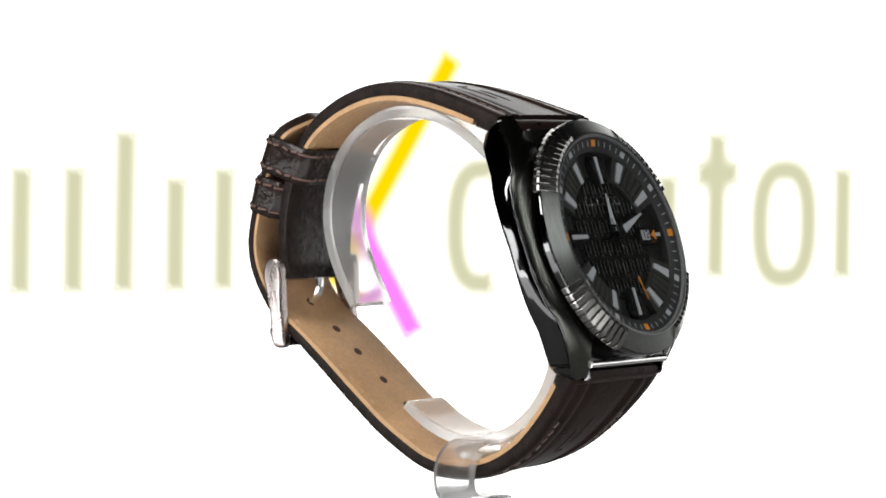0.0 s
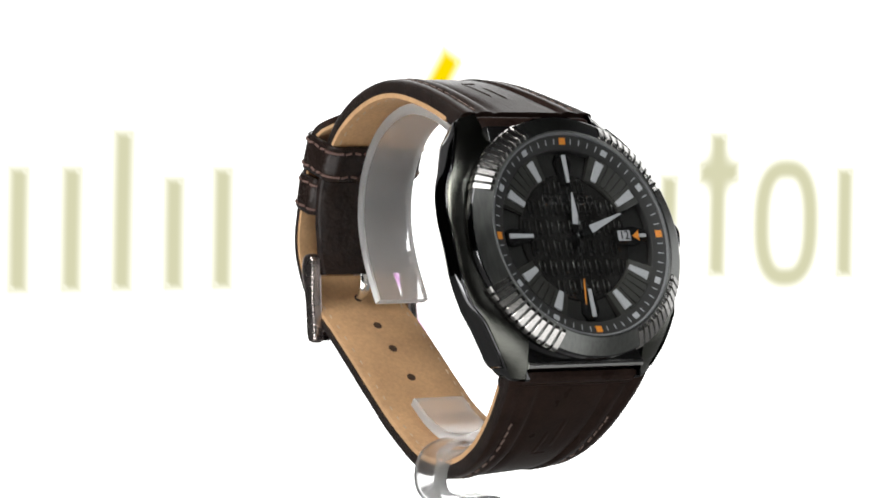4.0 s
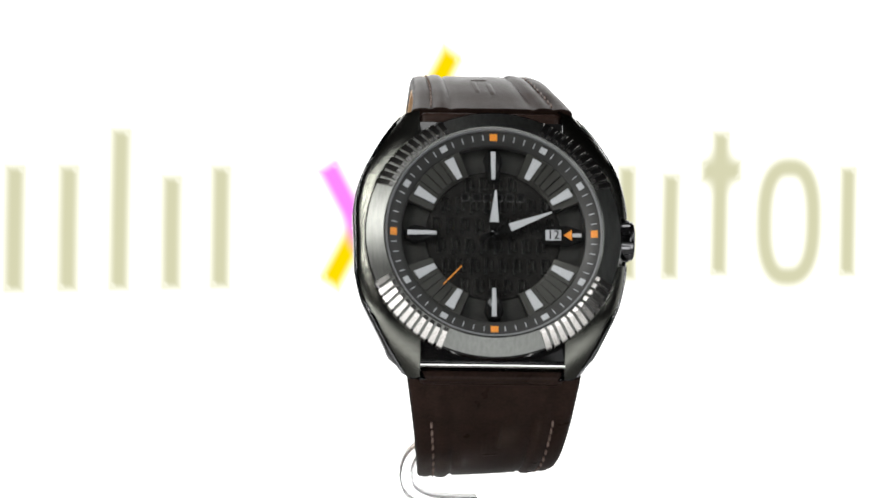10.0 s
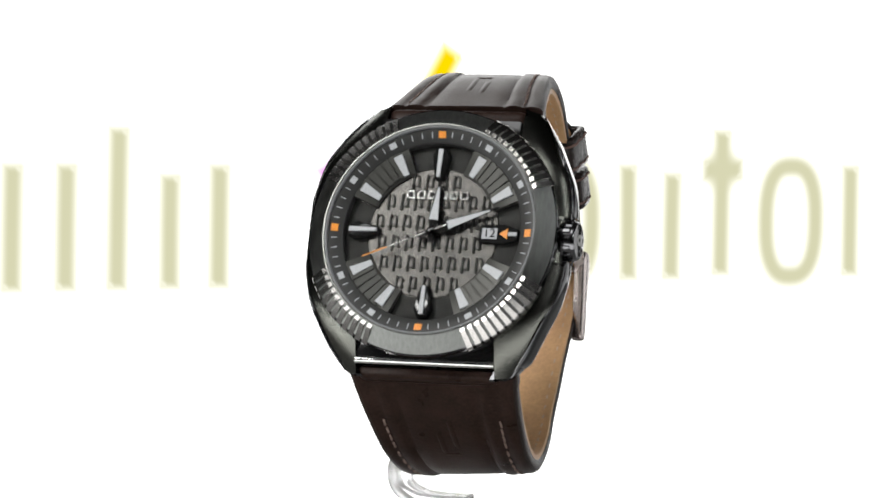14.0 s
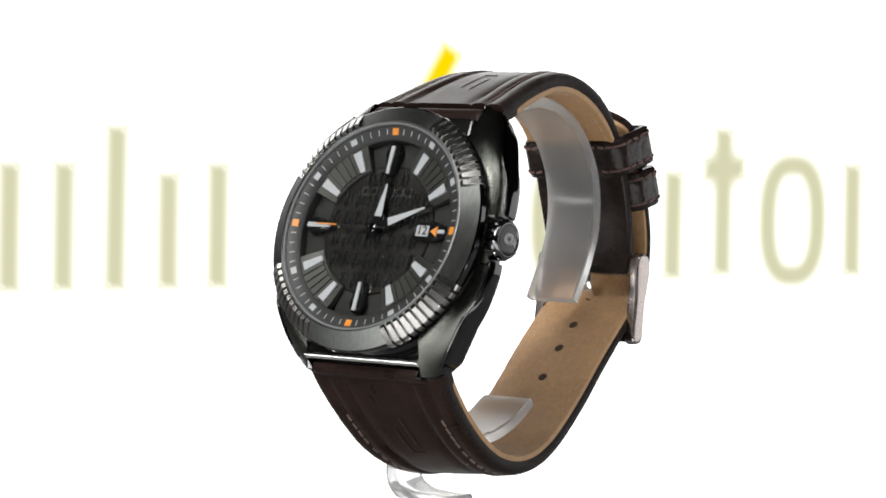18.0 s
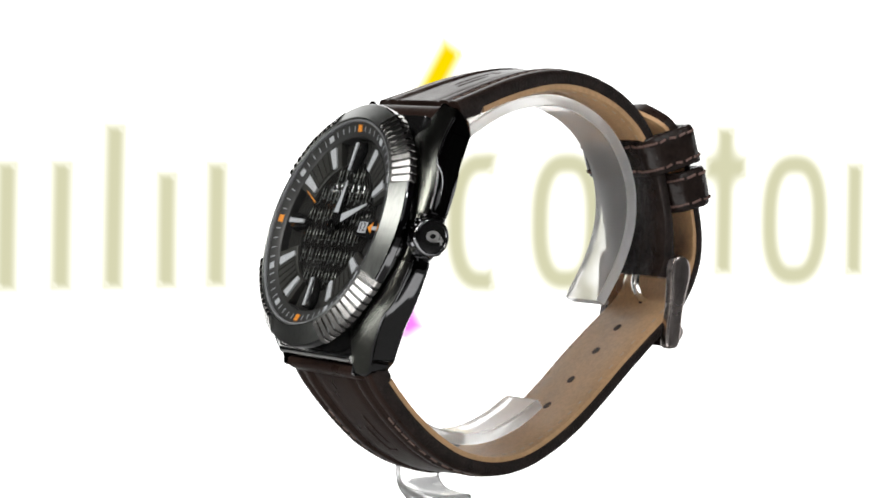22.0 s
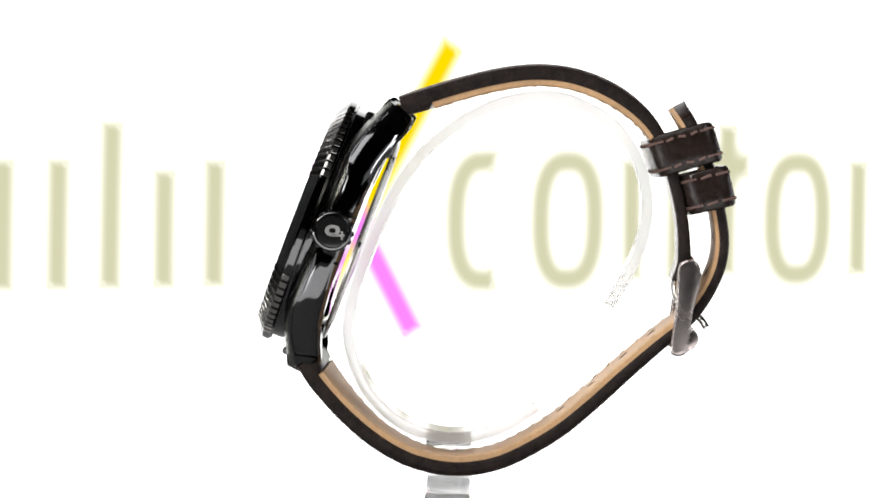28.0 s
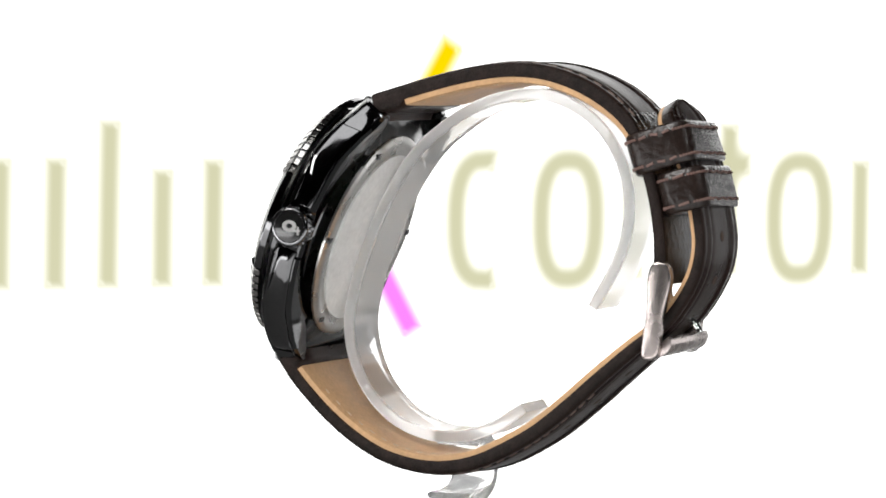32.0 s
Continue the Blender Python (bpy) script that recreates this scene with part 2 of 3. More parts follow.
# ---- the printed lightbox ----
def soft_bar(name, path, width, blur, mat, parent, depth, label="", closed=False):
    """A flat printed bar along a path of (x, z), round-ended, with a fading rim."""
    pts = [Vector((p[0], p[1])) for p in path]
    n = len(pts)
    tang = []
    for i in range(n):
        a = pts[(i - 1) % n] if closed or i > 0 else pts[i]
        b = pts[(i + 1) % n] if closed or i < n - 1 else pts[i]
        tang.append((b - a).normalized())
    ramp = [(-0.5, 0.0), (-0.25, 0.25), (0.0, 0.5), (0.25, 0.75), (0.5, 1.0)]
    offs = [(-width / 2 + d * blur, w) for d, w in ramp] + [(width / 2 - d * blur, w) for d, w in reversed(ramp)]
    bm = bmesh.new()
    weight = {}
    rows = []

    def row(p, t, fade=1.0):
        r = []
        for o, w in offs:
            q = p + Vector((-t.y, t.x)) * o
            v = bm.verts.new((q.x, depth, q.y))
            weight[v] = min(w, fade, 0.5 * (w + fade) if w + fade < 1.6 else 1.0)
            r.append(v)
        rows.append(r)

    if not closed:
        for d, w in ramp:
            row(pts[0] + tang[0] * blur * (d - 0.2), tang[0], w)
        for p, t in zip(pts[1:-1], tang[1:-1]):
            if min((p - pts[0]).length, (p - pts[-1]).length) > blur * 0.6:
                row(p, t)
        for d, w in reversed(ramp):
            row(pts[-1] - tang[-1] * blur * (d - 0.2), tang[-1], w)
    else:
        for p, t in zip(pts, tang):
            row(p, t)
        rows.append(rows[0])
    lay = bm.loops.layers.uv.new("weight")
    for a, b in zip(rows, rows[1:]):
        for i in range(len(offs) - 1):
            f = bm.faces.new((a[i], b[i], b[i + 1], a[i + 1]))
            for lp in f.loops:
                lp[lay].uv = (weight[lp.vert], 0.5)
    return part(name, bm, mat, parent, label)


def arc_path(cx, cz, rx, rz, a0, a1, n=24, power=2.6):
    out = []
    for i in range(n + 1):
        a = radians(a0 + (a1 - a0) * i / n)
        c, s = math.cos(a), math.sin(a)
        out.append((cx + rx * math.copysign(abs(c) ** (2 / power), c), cz + rz * math.copysign(abs(s) ** (2 / power), s)))
    return out


def lightbox():
    box = new("backdrop")
    box.matrix_world = pose(-5.8 * MM, 363 * MM, LIFT * MM, 0, 0, 29)
    tagged(box, "bright white lightbox with soft olive, yellow and pink print", "backdrop", kind="structure")
    part("panel", block(-192, 330, 0.0, 3, -25.5, 390, 0.4), PANEL_GLOW, box, "glowing white panel")
    part("housing", block(-192, 330, 3.4, 40, -25.5, 390, 2), PANEL_CASE, box, "plain housing behind the panel")
    # unseen wing, added so that the crystal mirrors a grey haze
    part("reflector_wing", block(-290, -193, 0.0, 6, -25.5, 390, 1), REFLECTOR_GREY, box, "unseen matt grey reflector added beside the panel")
    b = 7.4
    layer = [0.4]

    def olive(path, w=8.6, closed=False):
        layer[0] += 0.03
        return soft_bar("printed_bar", path, w, b, INK_OLIVE, box, -layer[0], "soft olive printed bar", closed)

    # plain upright bars and rounded rings stand for the wordmark
    olive([(-129.3, 86.9), (-129.5, 70), (-129.6, 53.6)])
    olive([(-114.0, 86.9), (-114.2, 70), (-114.3, 53.6)])
    olive([(-99.0, 96.6), (-99.3, 75), (-99.5, 53.6)])
    olive([(-84.0, 84.0), (-84.1, 70), (-84.1, 53.6)])
    olive([(-69.4, 86.6), (-69.5, 70), (-69.6, 53.6)])
    olive(arc_path(12.6, 70.1, 9.0, 16.4, 75, 285))
    olive(arc_path(39.4, 70.0, 8.8, 16.4, 0, 352.5, 47), closed=True)
    olive([(60.2, 86.4), (60.4, 70), (60.6, 53.6)])
    olive([(75.4, 84.0), (75.2, 70), (75.1, 53.6)])
    olive([(92.5, 96.4), (92.3, 75), (92.2, 54.5)])
    olive([(86.0, 85.0), (92.5, 85.0), (99.4, 85.1)])
    olive(arc_path(116.8, 69.8, 8.8, 16.2, 0, 352.5, 47), closed=True)
    olive([(138.1, 86.0), (138.1, 70), (138.1, 53.6)])
    soft_bar("printed_bar", [(1.6, 118.2), (-16, 88.4), (-36.3, 54.4)], 8.6, 6.6, INK_YELLOW, box, -1.2, "soft yellow slanting printed bar")
    soft_bar("printed_bar", [(-37.4, 86.5), (-24, 64), (-10.2, 40.2)], 8.0, 6.2, INK_PINK, box, -1.6, "soft pink slanting printed bar")


studio()
lightbox()

# ---- the watch ----
REST = 41.5                        # height of the strap's lowest point in the plan
WATCH = new("wristwatch")
tagged(WATCH, "black steel wristwatch with brown leather strap on a clear stand", "watch")
TILT = 20.3
HEAD = shift(1.70, -30.42, 85.05 - REST, 0, 0, 1.15) @ pose(0, 0, 0, 90 - TILT) @ pose(0, 0, 0, 0, 0, -0.38)      # the dial's frame: x to three, y to twelve, z out of the dial
STRAP_M = shift(0, 0, -REST)


def ring_point(r, hour_angle, z=0.0):
    a = radians(hour_angle)
    return r * math.sin(a), r * math.cos(a), z


def interp(x, table):
    for (x0, y0), (x1, y1) in zip(table, table[1:]):
        if x <= x1:
            return y0 + (y1 - y0) * (x - x0) / (x1 - x0)
    return table[-1][1]


def case():
    """Barrel of the case, two flanks with lugs, raised plates and slim rails, case back, bezel, glass and crown."""
    front = [(0, -3.2), (13, -3.2), (17, -4.1), (20, -5.4), (23, -6.7), (24.9, -7.4)]
    back = [(0, -9.3), (5, -9.4), (14, -10.1), (17.5, -11.2), (20.5, -12.2), (24.9, -12.6)]
    part("case", revolve([(0.01, -2.6), (20.6, -2.6), (20.9, -2.9), (20.9, -4.6), (20.6, -5.2), (20.6, -8.6), (19.6, -9.6), (0.01, -9.6)], 96), BLACK_POLISHED,
         WATCH, "polished black steel case", HEAD)

    def wide(y, side):
        """The case spreads a little towards twelve, and on the side away from the crown."""
        a, b = min(1, max(0, (y + 3) / 14)), min(1, max(0, (y + 20) / 14))
        return 0.5 * a * a * (3 - 2 * a) + (0.4 * b * b * (3 - 2 * b) if side < 0 else 0)

    barrel = [tuple(p) for p in smooth_line([(0, 23.0), (4.3, 23.0), (7.0, 22.65), (10.2, 21.95), (13.0, 20.9), (18.5, 18.1), (24.9, 14.6)], 60)]

    def edge_x(y, side):
        """Half width of the case at y; on the crown's side it is cut back beside the crown."""
        q = abs(y)
        return interp(q, barrel) + wide(y, side) - (0.5 if side > 0 and q < 4.1 else 0)

    def at(x, y, z):
        """Lug ends slant: their back edge lies nearer to the middle, and the lower pair is shorter."""
        q = abs(y)
        k = min(1, max(0, (q - 19.5) / 5))
        lean = 2.1 * k * min(1, max(0, (interp(q, front) - z) / 5.0))
        return x, math.copysign(q - lean - (0.7 * k if y < 0 else 0), y), z

    ys = [-24.9, -24.5, -23, -21.6, -20.3, -18.5, -16.5, -15, -13.0, -11, -8.5, -6, -4.3, -3.9, -2, 0,
          2, 3.9, 4.3, 6, 8.5, 11, 13.0, 15, 16.5, 18.5, 20.3, 21.6, 23, 24.5, 24.9]
    for side in (1, -1):
        rings = []
        for y in ys:
            a = abs(y)
            xo, zf, zb = edge_x(y, side), interp(a, front), interp(a, back)
            end = 0.5 if a > 24.7 else 0.0
            ring = [(12.3, zf - end), (xo - 3.4, zf - 0.1 - end), (xo - 1.15, zf - 1.0 - end), (xo - 0.5, zf - 1.5), (xo - 0.25, zf - 1.9), (xo - 0.2, zf - 2.4),
                    (xo - 0.2, zb + 1.6), (xo - 0.55, zb + 0.5), (xo - 1.3, zb + end * 0.5), (12.3, zb + end * 0.5)]
            rings.append([at(side * (x - end * 0.6 if x > 13 else x), y, z) for x, z in ring])
        bm = loft(rings)
        for f in bm.faces:
            if f.normal.z < 0.5:
                f.material_index = 1
        part("flank", bm, GUN_BRUSHED, WATCH, "dark gunmetal side of the case with lugs", HEAD, sharp=22, extra=(BLACK_POLISHED,))
        # raised polished plates: a long middle one, or two that leave room for the crown, and a short one on each lug
        runs = [(-22.0, 19.4), (19.55, 24.3), (-24.3, -22.15)]
        if side > 0:
            runs = [(4.9, 19.4), (-22.0, -3.2), (19.55, 24.3), (-24.3, -22.15)]
        for y0, y1 in runs:
            n = max(4, round((y1 - y0) / 1.1))
            plate = []
            for i in range(n + 1):
                y = y0 + (y1 - y0) * i / n
                q = abs(y)
                lip = min(1, min(i, n - i) / 1.0)
                step = interp(q, [(0, 2.55), (10.4, 2.55), (12.6, 1.75), (30, 1.75)])
                lo, hi = interp(q, back) + 0.75, interp(q, front) - step
                xo = interp(max(q, 4.3), barrel) + wide(y, side)
                ring = [(-0.9, lo - 0.1)]
                for j in range(9):
                    u = j / 8
                    ring.append((-0.28 + (0.25 + 0.26 * (1 - abs(2 * u - 1) ** 5)) * (0.8 + 0.2 * lip), lo + (hi - lo) * u))
                ring.append((-0.9, hi + 0.1))
                plate.append([at(side * (xo + dx), y, z) for dx, z in ring])
            part("flank_plate", loft(plate), BLACK_POLISHED, WATCH, "glossy black raised plate on the case side", HEAD, sharp=50)

        # slim polished rails along the front edge of each flank, with a step beside the lugs
        def rail(points):
            line = smooth_line(points, 8 * (len(points) - 1))
            rings = []
            for i, p in enumerate(line):
                t = (Vector(line[min(i + 1, len(line) - 1)]) - Vector(line[max(i - 1, 0)])).normalized()
                a = t.cross(Vector((0, 0, 1))).normalized()
                b = a.cross(t)
                rings.append([tuple(Vector(p) + (a * math.cos(k) + b * math.sin(k)) * 0.24) for k in [2 * math.pi * j / 8 for j in range(8)]])
            part("edge_rail", loft(rings), EDGE_POLISHED, WATCH, "slim polished black rail on the case edge", HEAD, sharp=60)

        def rail_point(y, drop):
            q = abs(y)
            return at(side * (interp(max(q, 4.3), barrel) + wide(y, side) - 0.28), y, interp(q, front) - drop)
        step = ((22.6, 1.5), (18.5, 1.5), (14.2, 1.5), (12.2, 2.0), (10.6, 2.2), (7.5, 2.2), (5.3, 2.2))
        if side > 0:
            rail([rail_point(y, d) for y, d in step])
            rail([rail_point(-y if y > 6 else -3.6, d) for y, d in step])
        else:
            rail([rail_point(y, d) for y, d in step] + [rail_point(-y, d) for y, d in reversed(step)])
    part("case_back", revolve([(0.01, -10.9), (18.4, -10.9), (18.4, -11.3), (17.9, -11.6), (16.9, -11.75), (16.4, -11.6), (15.9, -11.6), (0.01, -11.6)], 72),
         BACK_STEEL, WATCH, "bright steel case back", HEAD)
    part("back_film", revolve([(0.01, -11.55), (15.2, -11.55), (15.2, -11.9), (14.9, -11.9), (0.01, -11.95)], 64), BACK_FILM, WATCH,
         "pale frosted film on the case back", HEAD)
    for k in range(6):
        x, y, _ = ring_point(17.3, 30 + 60 * k)
        part("notch", block(x - 0.9, x + 0.9, y - 0.5, y + 0.5, -11.8, -11.5, 0.1), BLACK_POLISHED, WATCH, "", HEAD)
    # bezel: a cone with a polished outer edge; four groups of rounded flutes that wrap down its rim
    bm = revolve([(18.55, -2.4), (18.55, 0.42), (18.68, 0.52), (18.85, 0.50), (21.72, -1.13), (21.9, -1.29), (21.95, -1.50), (21.95, -2.5), (21.5, -2.9), (20.2, -2.9)], 160)
    bm.normal_update()
    for f in bm.faces:
        c = f.calc_center_median()
        if math.hypot(c.x, c.y) > 21.6 and f.normal.z < 0.85:
            f.material_index = 1
    bezel = part("bezel", bm, BEZEL_METAL, WATCH, "brushed gunmetal bezel with fluted corners", HEAD, sharp=9, extra=(BLACK_POLISHED,))
    flute = None
    for quarter in range(4):
        for k in range(11):
            m = Matrix.Rotation(-radians(90 * quarter + 25.2 + k * 4.0), 4, "Z")
            if flute is None:
                prof = [(-1.0, 0.0), (-0.95, 0.85), (-0.88, 1.0), (0.88, 1.0), (0.95, 0.85), (1.0, 0.0)]
                # radius, height, half width, relief, and the outward direction of the relief
                line = [(18.95, 0.45, 0.46, 0.10, 0.48, 0.88), (19.45, 0.17, 0.48, 0.58, 0.48, 0.88), (20.4, -0.37, 0.52, 0.44, 0.48, 0.88), (21.5, -0.98, 0.56, 0.22, 0.48, 0.88),
                        (21.95, -1.38, 0.57, 0.26, 0.85, 0.5), (21.98, -1.7, 0.57, 0.36, 1, 0), (21.98, -2.55, 0.57, 0.36, 1, 0)]
                rings = [[(x * w, r + (h * hh - 0.12) * nr, z + (h * hh - 0.12) * nz) for x, hh in prof] for r, z, w, h, nr, nz in line]
                flute = part("flute", loft(rings), FLUTE_METAL, bezel, "", m, sharp=12)
            else:
                same("flute", flute, bezel, m)
    crystal = part("crystal", revolve([(18.6, 0.1), (18.6, 0.36), (18.45, 0.5), (12, 0.5), (6, 0.5), (0.02, 0.5)], 96, close=False), GLASS, WATCH,
                   "flat clear watch glass", HEAD, sharp=8)
    crystal.visible_shadow = False
    part("glass_ring", revolve([(18.15, -0.9), (18.15, 0.2), (18.3, 0.36), (18.5, 0.36), (18.56, 0.2), (18.56, -0.9)], 96), RING_GREY, WATCH,
         "thin grey ring round the glass", HEAD)
    # crown
    cy, cz, n = 0.8, -6.6, 40
    crown = part("crown", loft([[(x, cy + r * math.cos(a), cz + r * math.sin(a)) for a in [2 * math.pi * i / n for i in range(n)]]
                                for x, r in ((20.9, 2.4), (21.6, 2.4), (21.7, 3.1), (21.9, 3.3), (23.6, 3.35), (24.0, 3.35), (24.3, 3.2), (24.42, 3.0), (24.42, 2.75), (24.2, 2.6))]),
                 CROWN_METAL, WATCH, "black fluted winding crown", HEAD)
    for k in range(14):
        a = 2 * math.pi * k / 14
        u, v = math.cos(a), math.sin(a)
        rings = []
        for x, r in ((21.8, 3.2), (22.0, 3.55), (23.5, 3.58), (23.75, 3.3)):
            c = (cy + r * u, cz + r * v)
            rings.append([(x, c[0] - v * w + u * h, c[1] + u * w + v * h) for w, h in ((-0.5, -0.35), (-0.36, 0.02), (0, 0.08), (0.36, 0.02), (0.5, -0.35))])
        part("grip", loft(rings), CROWN_METAL, crown)
    cap = loft([[(x, cy + r * math.cos(a), cz + r * math.sin(a)) for a in [2 * math.pi * i / n for i in range(n)]] for x, r in ((24.0, 2.66), (24.28, 2.62), (24.36, 2.0), (24.4, 1.2), (24.41, 0.3))])
    part("cap", cap, GLOSS_BLACK, crown, "glossy black crown cap")
    # plain raised loop and bar on the crown's cap
    mark = revolve([(0.50, 0.0), (0.50, 0.06), (1.12, 0.06), (1.12, 0.0)], 24)
    bmesh.ops.scale(mark, vec=(0.85, 1.15, 1), verts=mark.verts)
    merge(mark, block(-1.0, -0.6, -2.0, 0.2, 0, 0.06))
    merge(mark, block(-1.5, -0.1, -1.75, -1.4, 0, 0.05))
    part("emblem", mark, EMBLEM_GREY, crown, "plain grey raised mark", shift(24.42, cy + 0.2, cz, 90, 0, 90) @ Matrix.Rotation(radians(20), 4, "Z"))


def dial():
    base = part("dial", revolve([(0.01, -2.2), (11.35, -2.2), (11.5, -2.5), (18.4, -2.5), (18.4, -3.0), (0.01, -3.0)], 96), DIAL_DARK, WATCH,
                "charcoal dial with raised relief pattern", HEAD)
    for q in range(4):
        part("sunk_field", revolve([(11.6, -2.5), (11.6, -2.38), (15.7, -2.38), (15.7, -2.5)], 20, 90 * q - 21.5, 90 * q + 21.5), DIAL_GRAINY, base, "grainy sunken field")
        part("sector", revolve([(11.1, -2.4), (11.2, -1.75), (11.5, -1.55), (15.9, -0.95), (16.1, -2.4)], 20, 90 * q + 22.0, 90 * q + 68.0), DIAL_SECTOR, base,
             "raised grey sector with radial ribs")
        for k in range(5):
            a = 90 * q + 33.5 + k * 5.75
            part("rib", revolve([(11.5, -1.58), (11.6, -1.32), (15.65, -0.72), (15.85, -1.0)], 3, a - 2.35, a + 2.35), DIAL_SECTOR, base)
    ring = part("chapter_ring", revolve([(15.7, -2.4), (15.7, -0.95), (15.95, -0.7), (18.2, -0.12), (18.4, -0.1), (18.4, -2.4)], 120), RING_DARK, WATCH,
                "dark grey minute ring", HEAD)
    slope = 14.4

    def on_ring(r, a):
        return Matrix.Rotation(-radians(a), 4, "Z") @ shift(0, r, -0.7 + (r - 15.95) * 0.2578 + 0.02, slope, 0, 0)

    tick = sq = osq = None
    for k in range(60):
        m = on_ring(17.1, 6 * k)
        if k % 15 == 0:
            osq = same("square_mark", osq, ring, m) if osq else part("square_mark", block(-0.65, 0.65, -0.6, 0.6, -0.05, 0.06, 0.02, 1), ORANGE, ring, "orange square mark", m)
        elif k % 5 == 0:
            sq = same("square_mark", sq, ring, m) if sq else part("square_mark", block(-0.62, 0.62, -0.52, 0.52, -0.05, 0.06, 0.02, 1), LUME, ring, "white square mark", m)
        else:
            tick = same("minute_tick", tick, ring, m) if tick else part("minute_tick", block(-0.07, 0.07, -0.5, 0.5, -0.05, 0.03), LUME, ring, "thin white minute tick", m)
    # baton indexes on the sectors
    baton = None
    for h in (1, 2, 4, 5, 7, 8, 10, 11):
        m = Matrix.Rotation(-radians(30 * h), 4, "Z") @ shift(0, 13.35, -1.22, 7.8, 0, 0)
        if baton:
            same("hour_baton", baton, base, m)
        else:
            baton = part("hour_baton", prism([(-0.5, -1.9), (0.5, -1.9), (0.85, 1.9), (-0.85, 1.9)], -0.15, 0.28, 0.05, 1), LUME, base, "white hour baton", m)
    # tall black indexes with a white bar
    for h in (0, 6, 9):
        m = Matrix.Rotation(-radians(30 * h), 4, "Z")
        bm = prism([(-0.75, 9.2), (0.75, 9.2), (1.75, 13.6), (0.95, 15.2), (-0.95, 15.2), (-1.75, 13.6)], -2.4, -0.95, 0.2, 1, 0.86)
        idx = part("hour_block", bm, GLOSS_BLACK, base, "glossy black hour block", m)
        part("lume_bar", prism([(-0.33, 9.7), (0.33, 9.7), (0.44, 14.7), (-0.44, 14.7)], -1.1, -0.72, 0.06, 1), LUME, idx, "white bar")
    bm = prism([(8.3, -1.5), (12.6, -1.75), (15.2, -0.95), (15.2, 0.95), (12.6, 1.75), (8.3, 1.5)], -2.4, -1.35, 0.16, 1)
    frame_plate = part("date_frame", bm, GLOSS_BLACK, base, "glossy black date frame")
    part("date_plate", block(8.85, 11.55, -0.95, 0.95, -1.4, -1.27, 0.05, 1), DATE_WHITE, frame_plate, "white date plate")
    part("arrow", prism([(11.95, 0.0), (13.35, 0.95), (13.35, -0.95)], -1.4, -1.22), ORANGE, frame_plate, "orange arrow")
    part("lume_bar", block(13.45, 15.0, -0.33, 0.33, -1.4, -1.18, 0.05, 1), LUME, frame_plate, "white bar")
    curve = bpy.data.curves.new("date_numerals", "FONT")
    curve.body, curve.size, curve.align_x, curve.align_y, curve.extrude = "12", 2.15 * MM, "CENTER", "CENTER", 0.03 * MM
    tmp = bpy.data.objects.new("date_numerals", curve)
    scene.collection.objects.link(tmp)
    bpy.context.view_layer.update()
    me = bpy.data.meshes.new_from_object(tmp.evaluated_get(bpy.context.evaluated_depsgraph_get()))
    bpy.data.objects.remove(tmp)
    num = new("date_numerals", me)
    me.materials.clear()
    me.materials.append(GLOSS_BLACK)
    num.parent, num.matrix_basis = frame_plate, shift(10.2, 0.0, -1.24)
    tagged(num, "black numerals 12")
    # relief: plain loops with a stem, in staggered rows
    motif = None
    for row in range(6):
        y = 9.0 - row * 3.62
        for col in range(-7, 6):
            x = 0.76 + 0.81 * (row % 3) + col * 2.42
            if math.hypot(x, y) > 10.4 or math.hypot(x, y) < 1.6:
                continue
            m = shift(x, y, -2.22)
            if motif is None:
                bm = block(-0.68, -0.32, -1.50, 1.40, 0, 0.32, 0.10, 1)
                merge(bm, block(0.34, 0.68, -1.02, 1.02, 0, 0.32, 0.10, 1))
                merge(bm, prism([(-0.34, 0.98), (0.1, 1.45), (0.52, 1.05), (0.52, 0.80), (0.1, 1.08), (-0.34, 0.70)], 0, 0.2, 0.04, 1))
                merge(bm, block(-0.92, 0.92, -0.80, -0.54, 0, 0.19, 0.05, 1))
                merge(bm, block(-0.86, -0.10, -1.34, -1.16, 0, 0.19, 0.04, 1))
                bm.normal_update()
                # shaded sides and lit bevels are put into the colour: black sides, paler bevels
                for f in bm.faces:
                    f.material_index = 1 if f.normal.z < 0.3 else 2 if f.normal.z < 0.9 else 0
                motif = part("relief_mark", bm, DIAL_MARK, base, "", m, extra=(GLOSS_BLACK, BEZEL_METAL))
            else:
                same("relief_mark", motif, base, m)
    bar = None
    for k in range(6):
        m = shift(-4.75 + 1.9 * k, 6.75, -2.2)
        if bar:
            again = same("applied_bar", bar, base, m)
            same("black_face", face, again, Matrix())
        else:
            bar = part("applied_bar", block(-0.76, 0.76, -0.80, 0.80, 0, 0.34, 0.07, 1), STEEL, base, "small applied metal bar with black face", m)
            face = part("black_face", block(-0.40, 0.40, -0.44, 0.44, 0.3, 0.37), GLOSS_BLACK, bar)


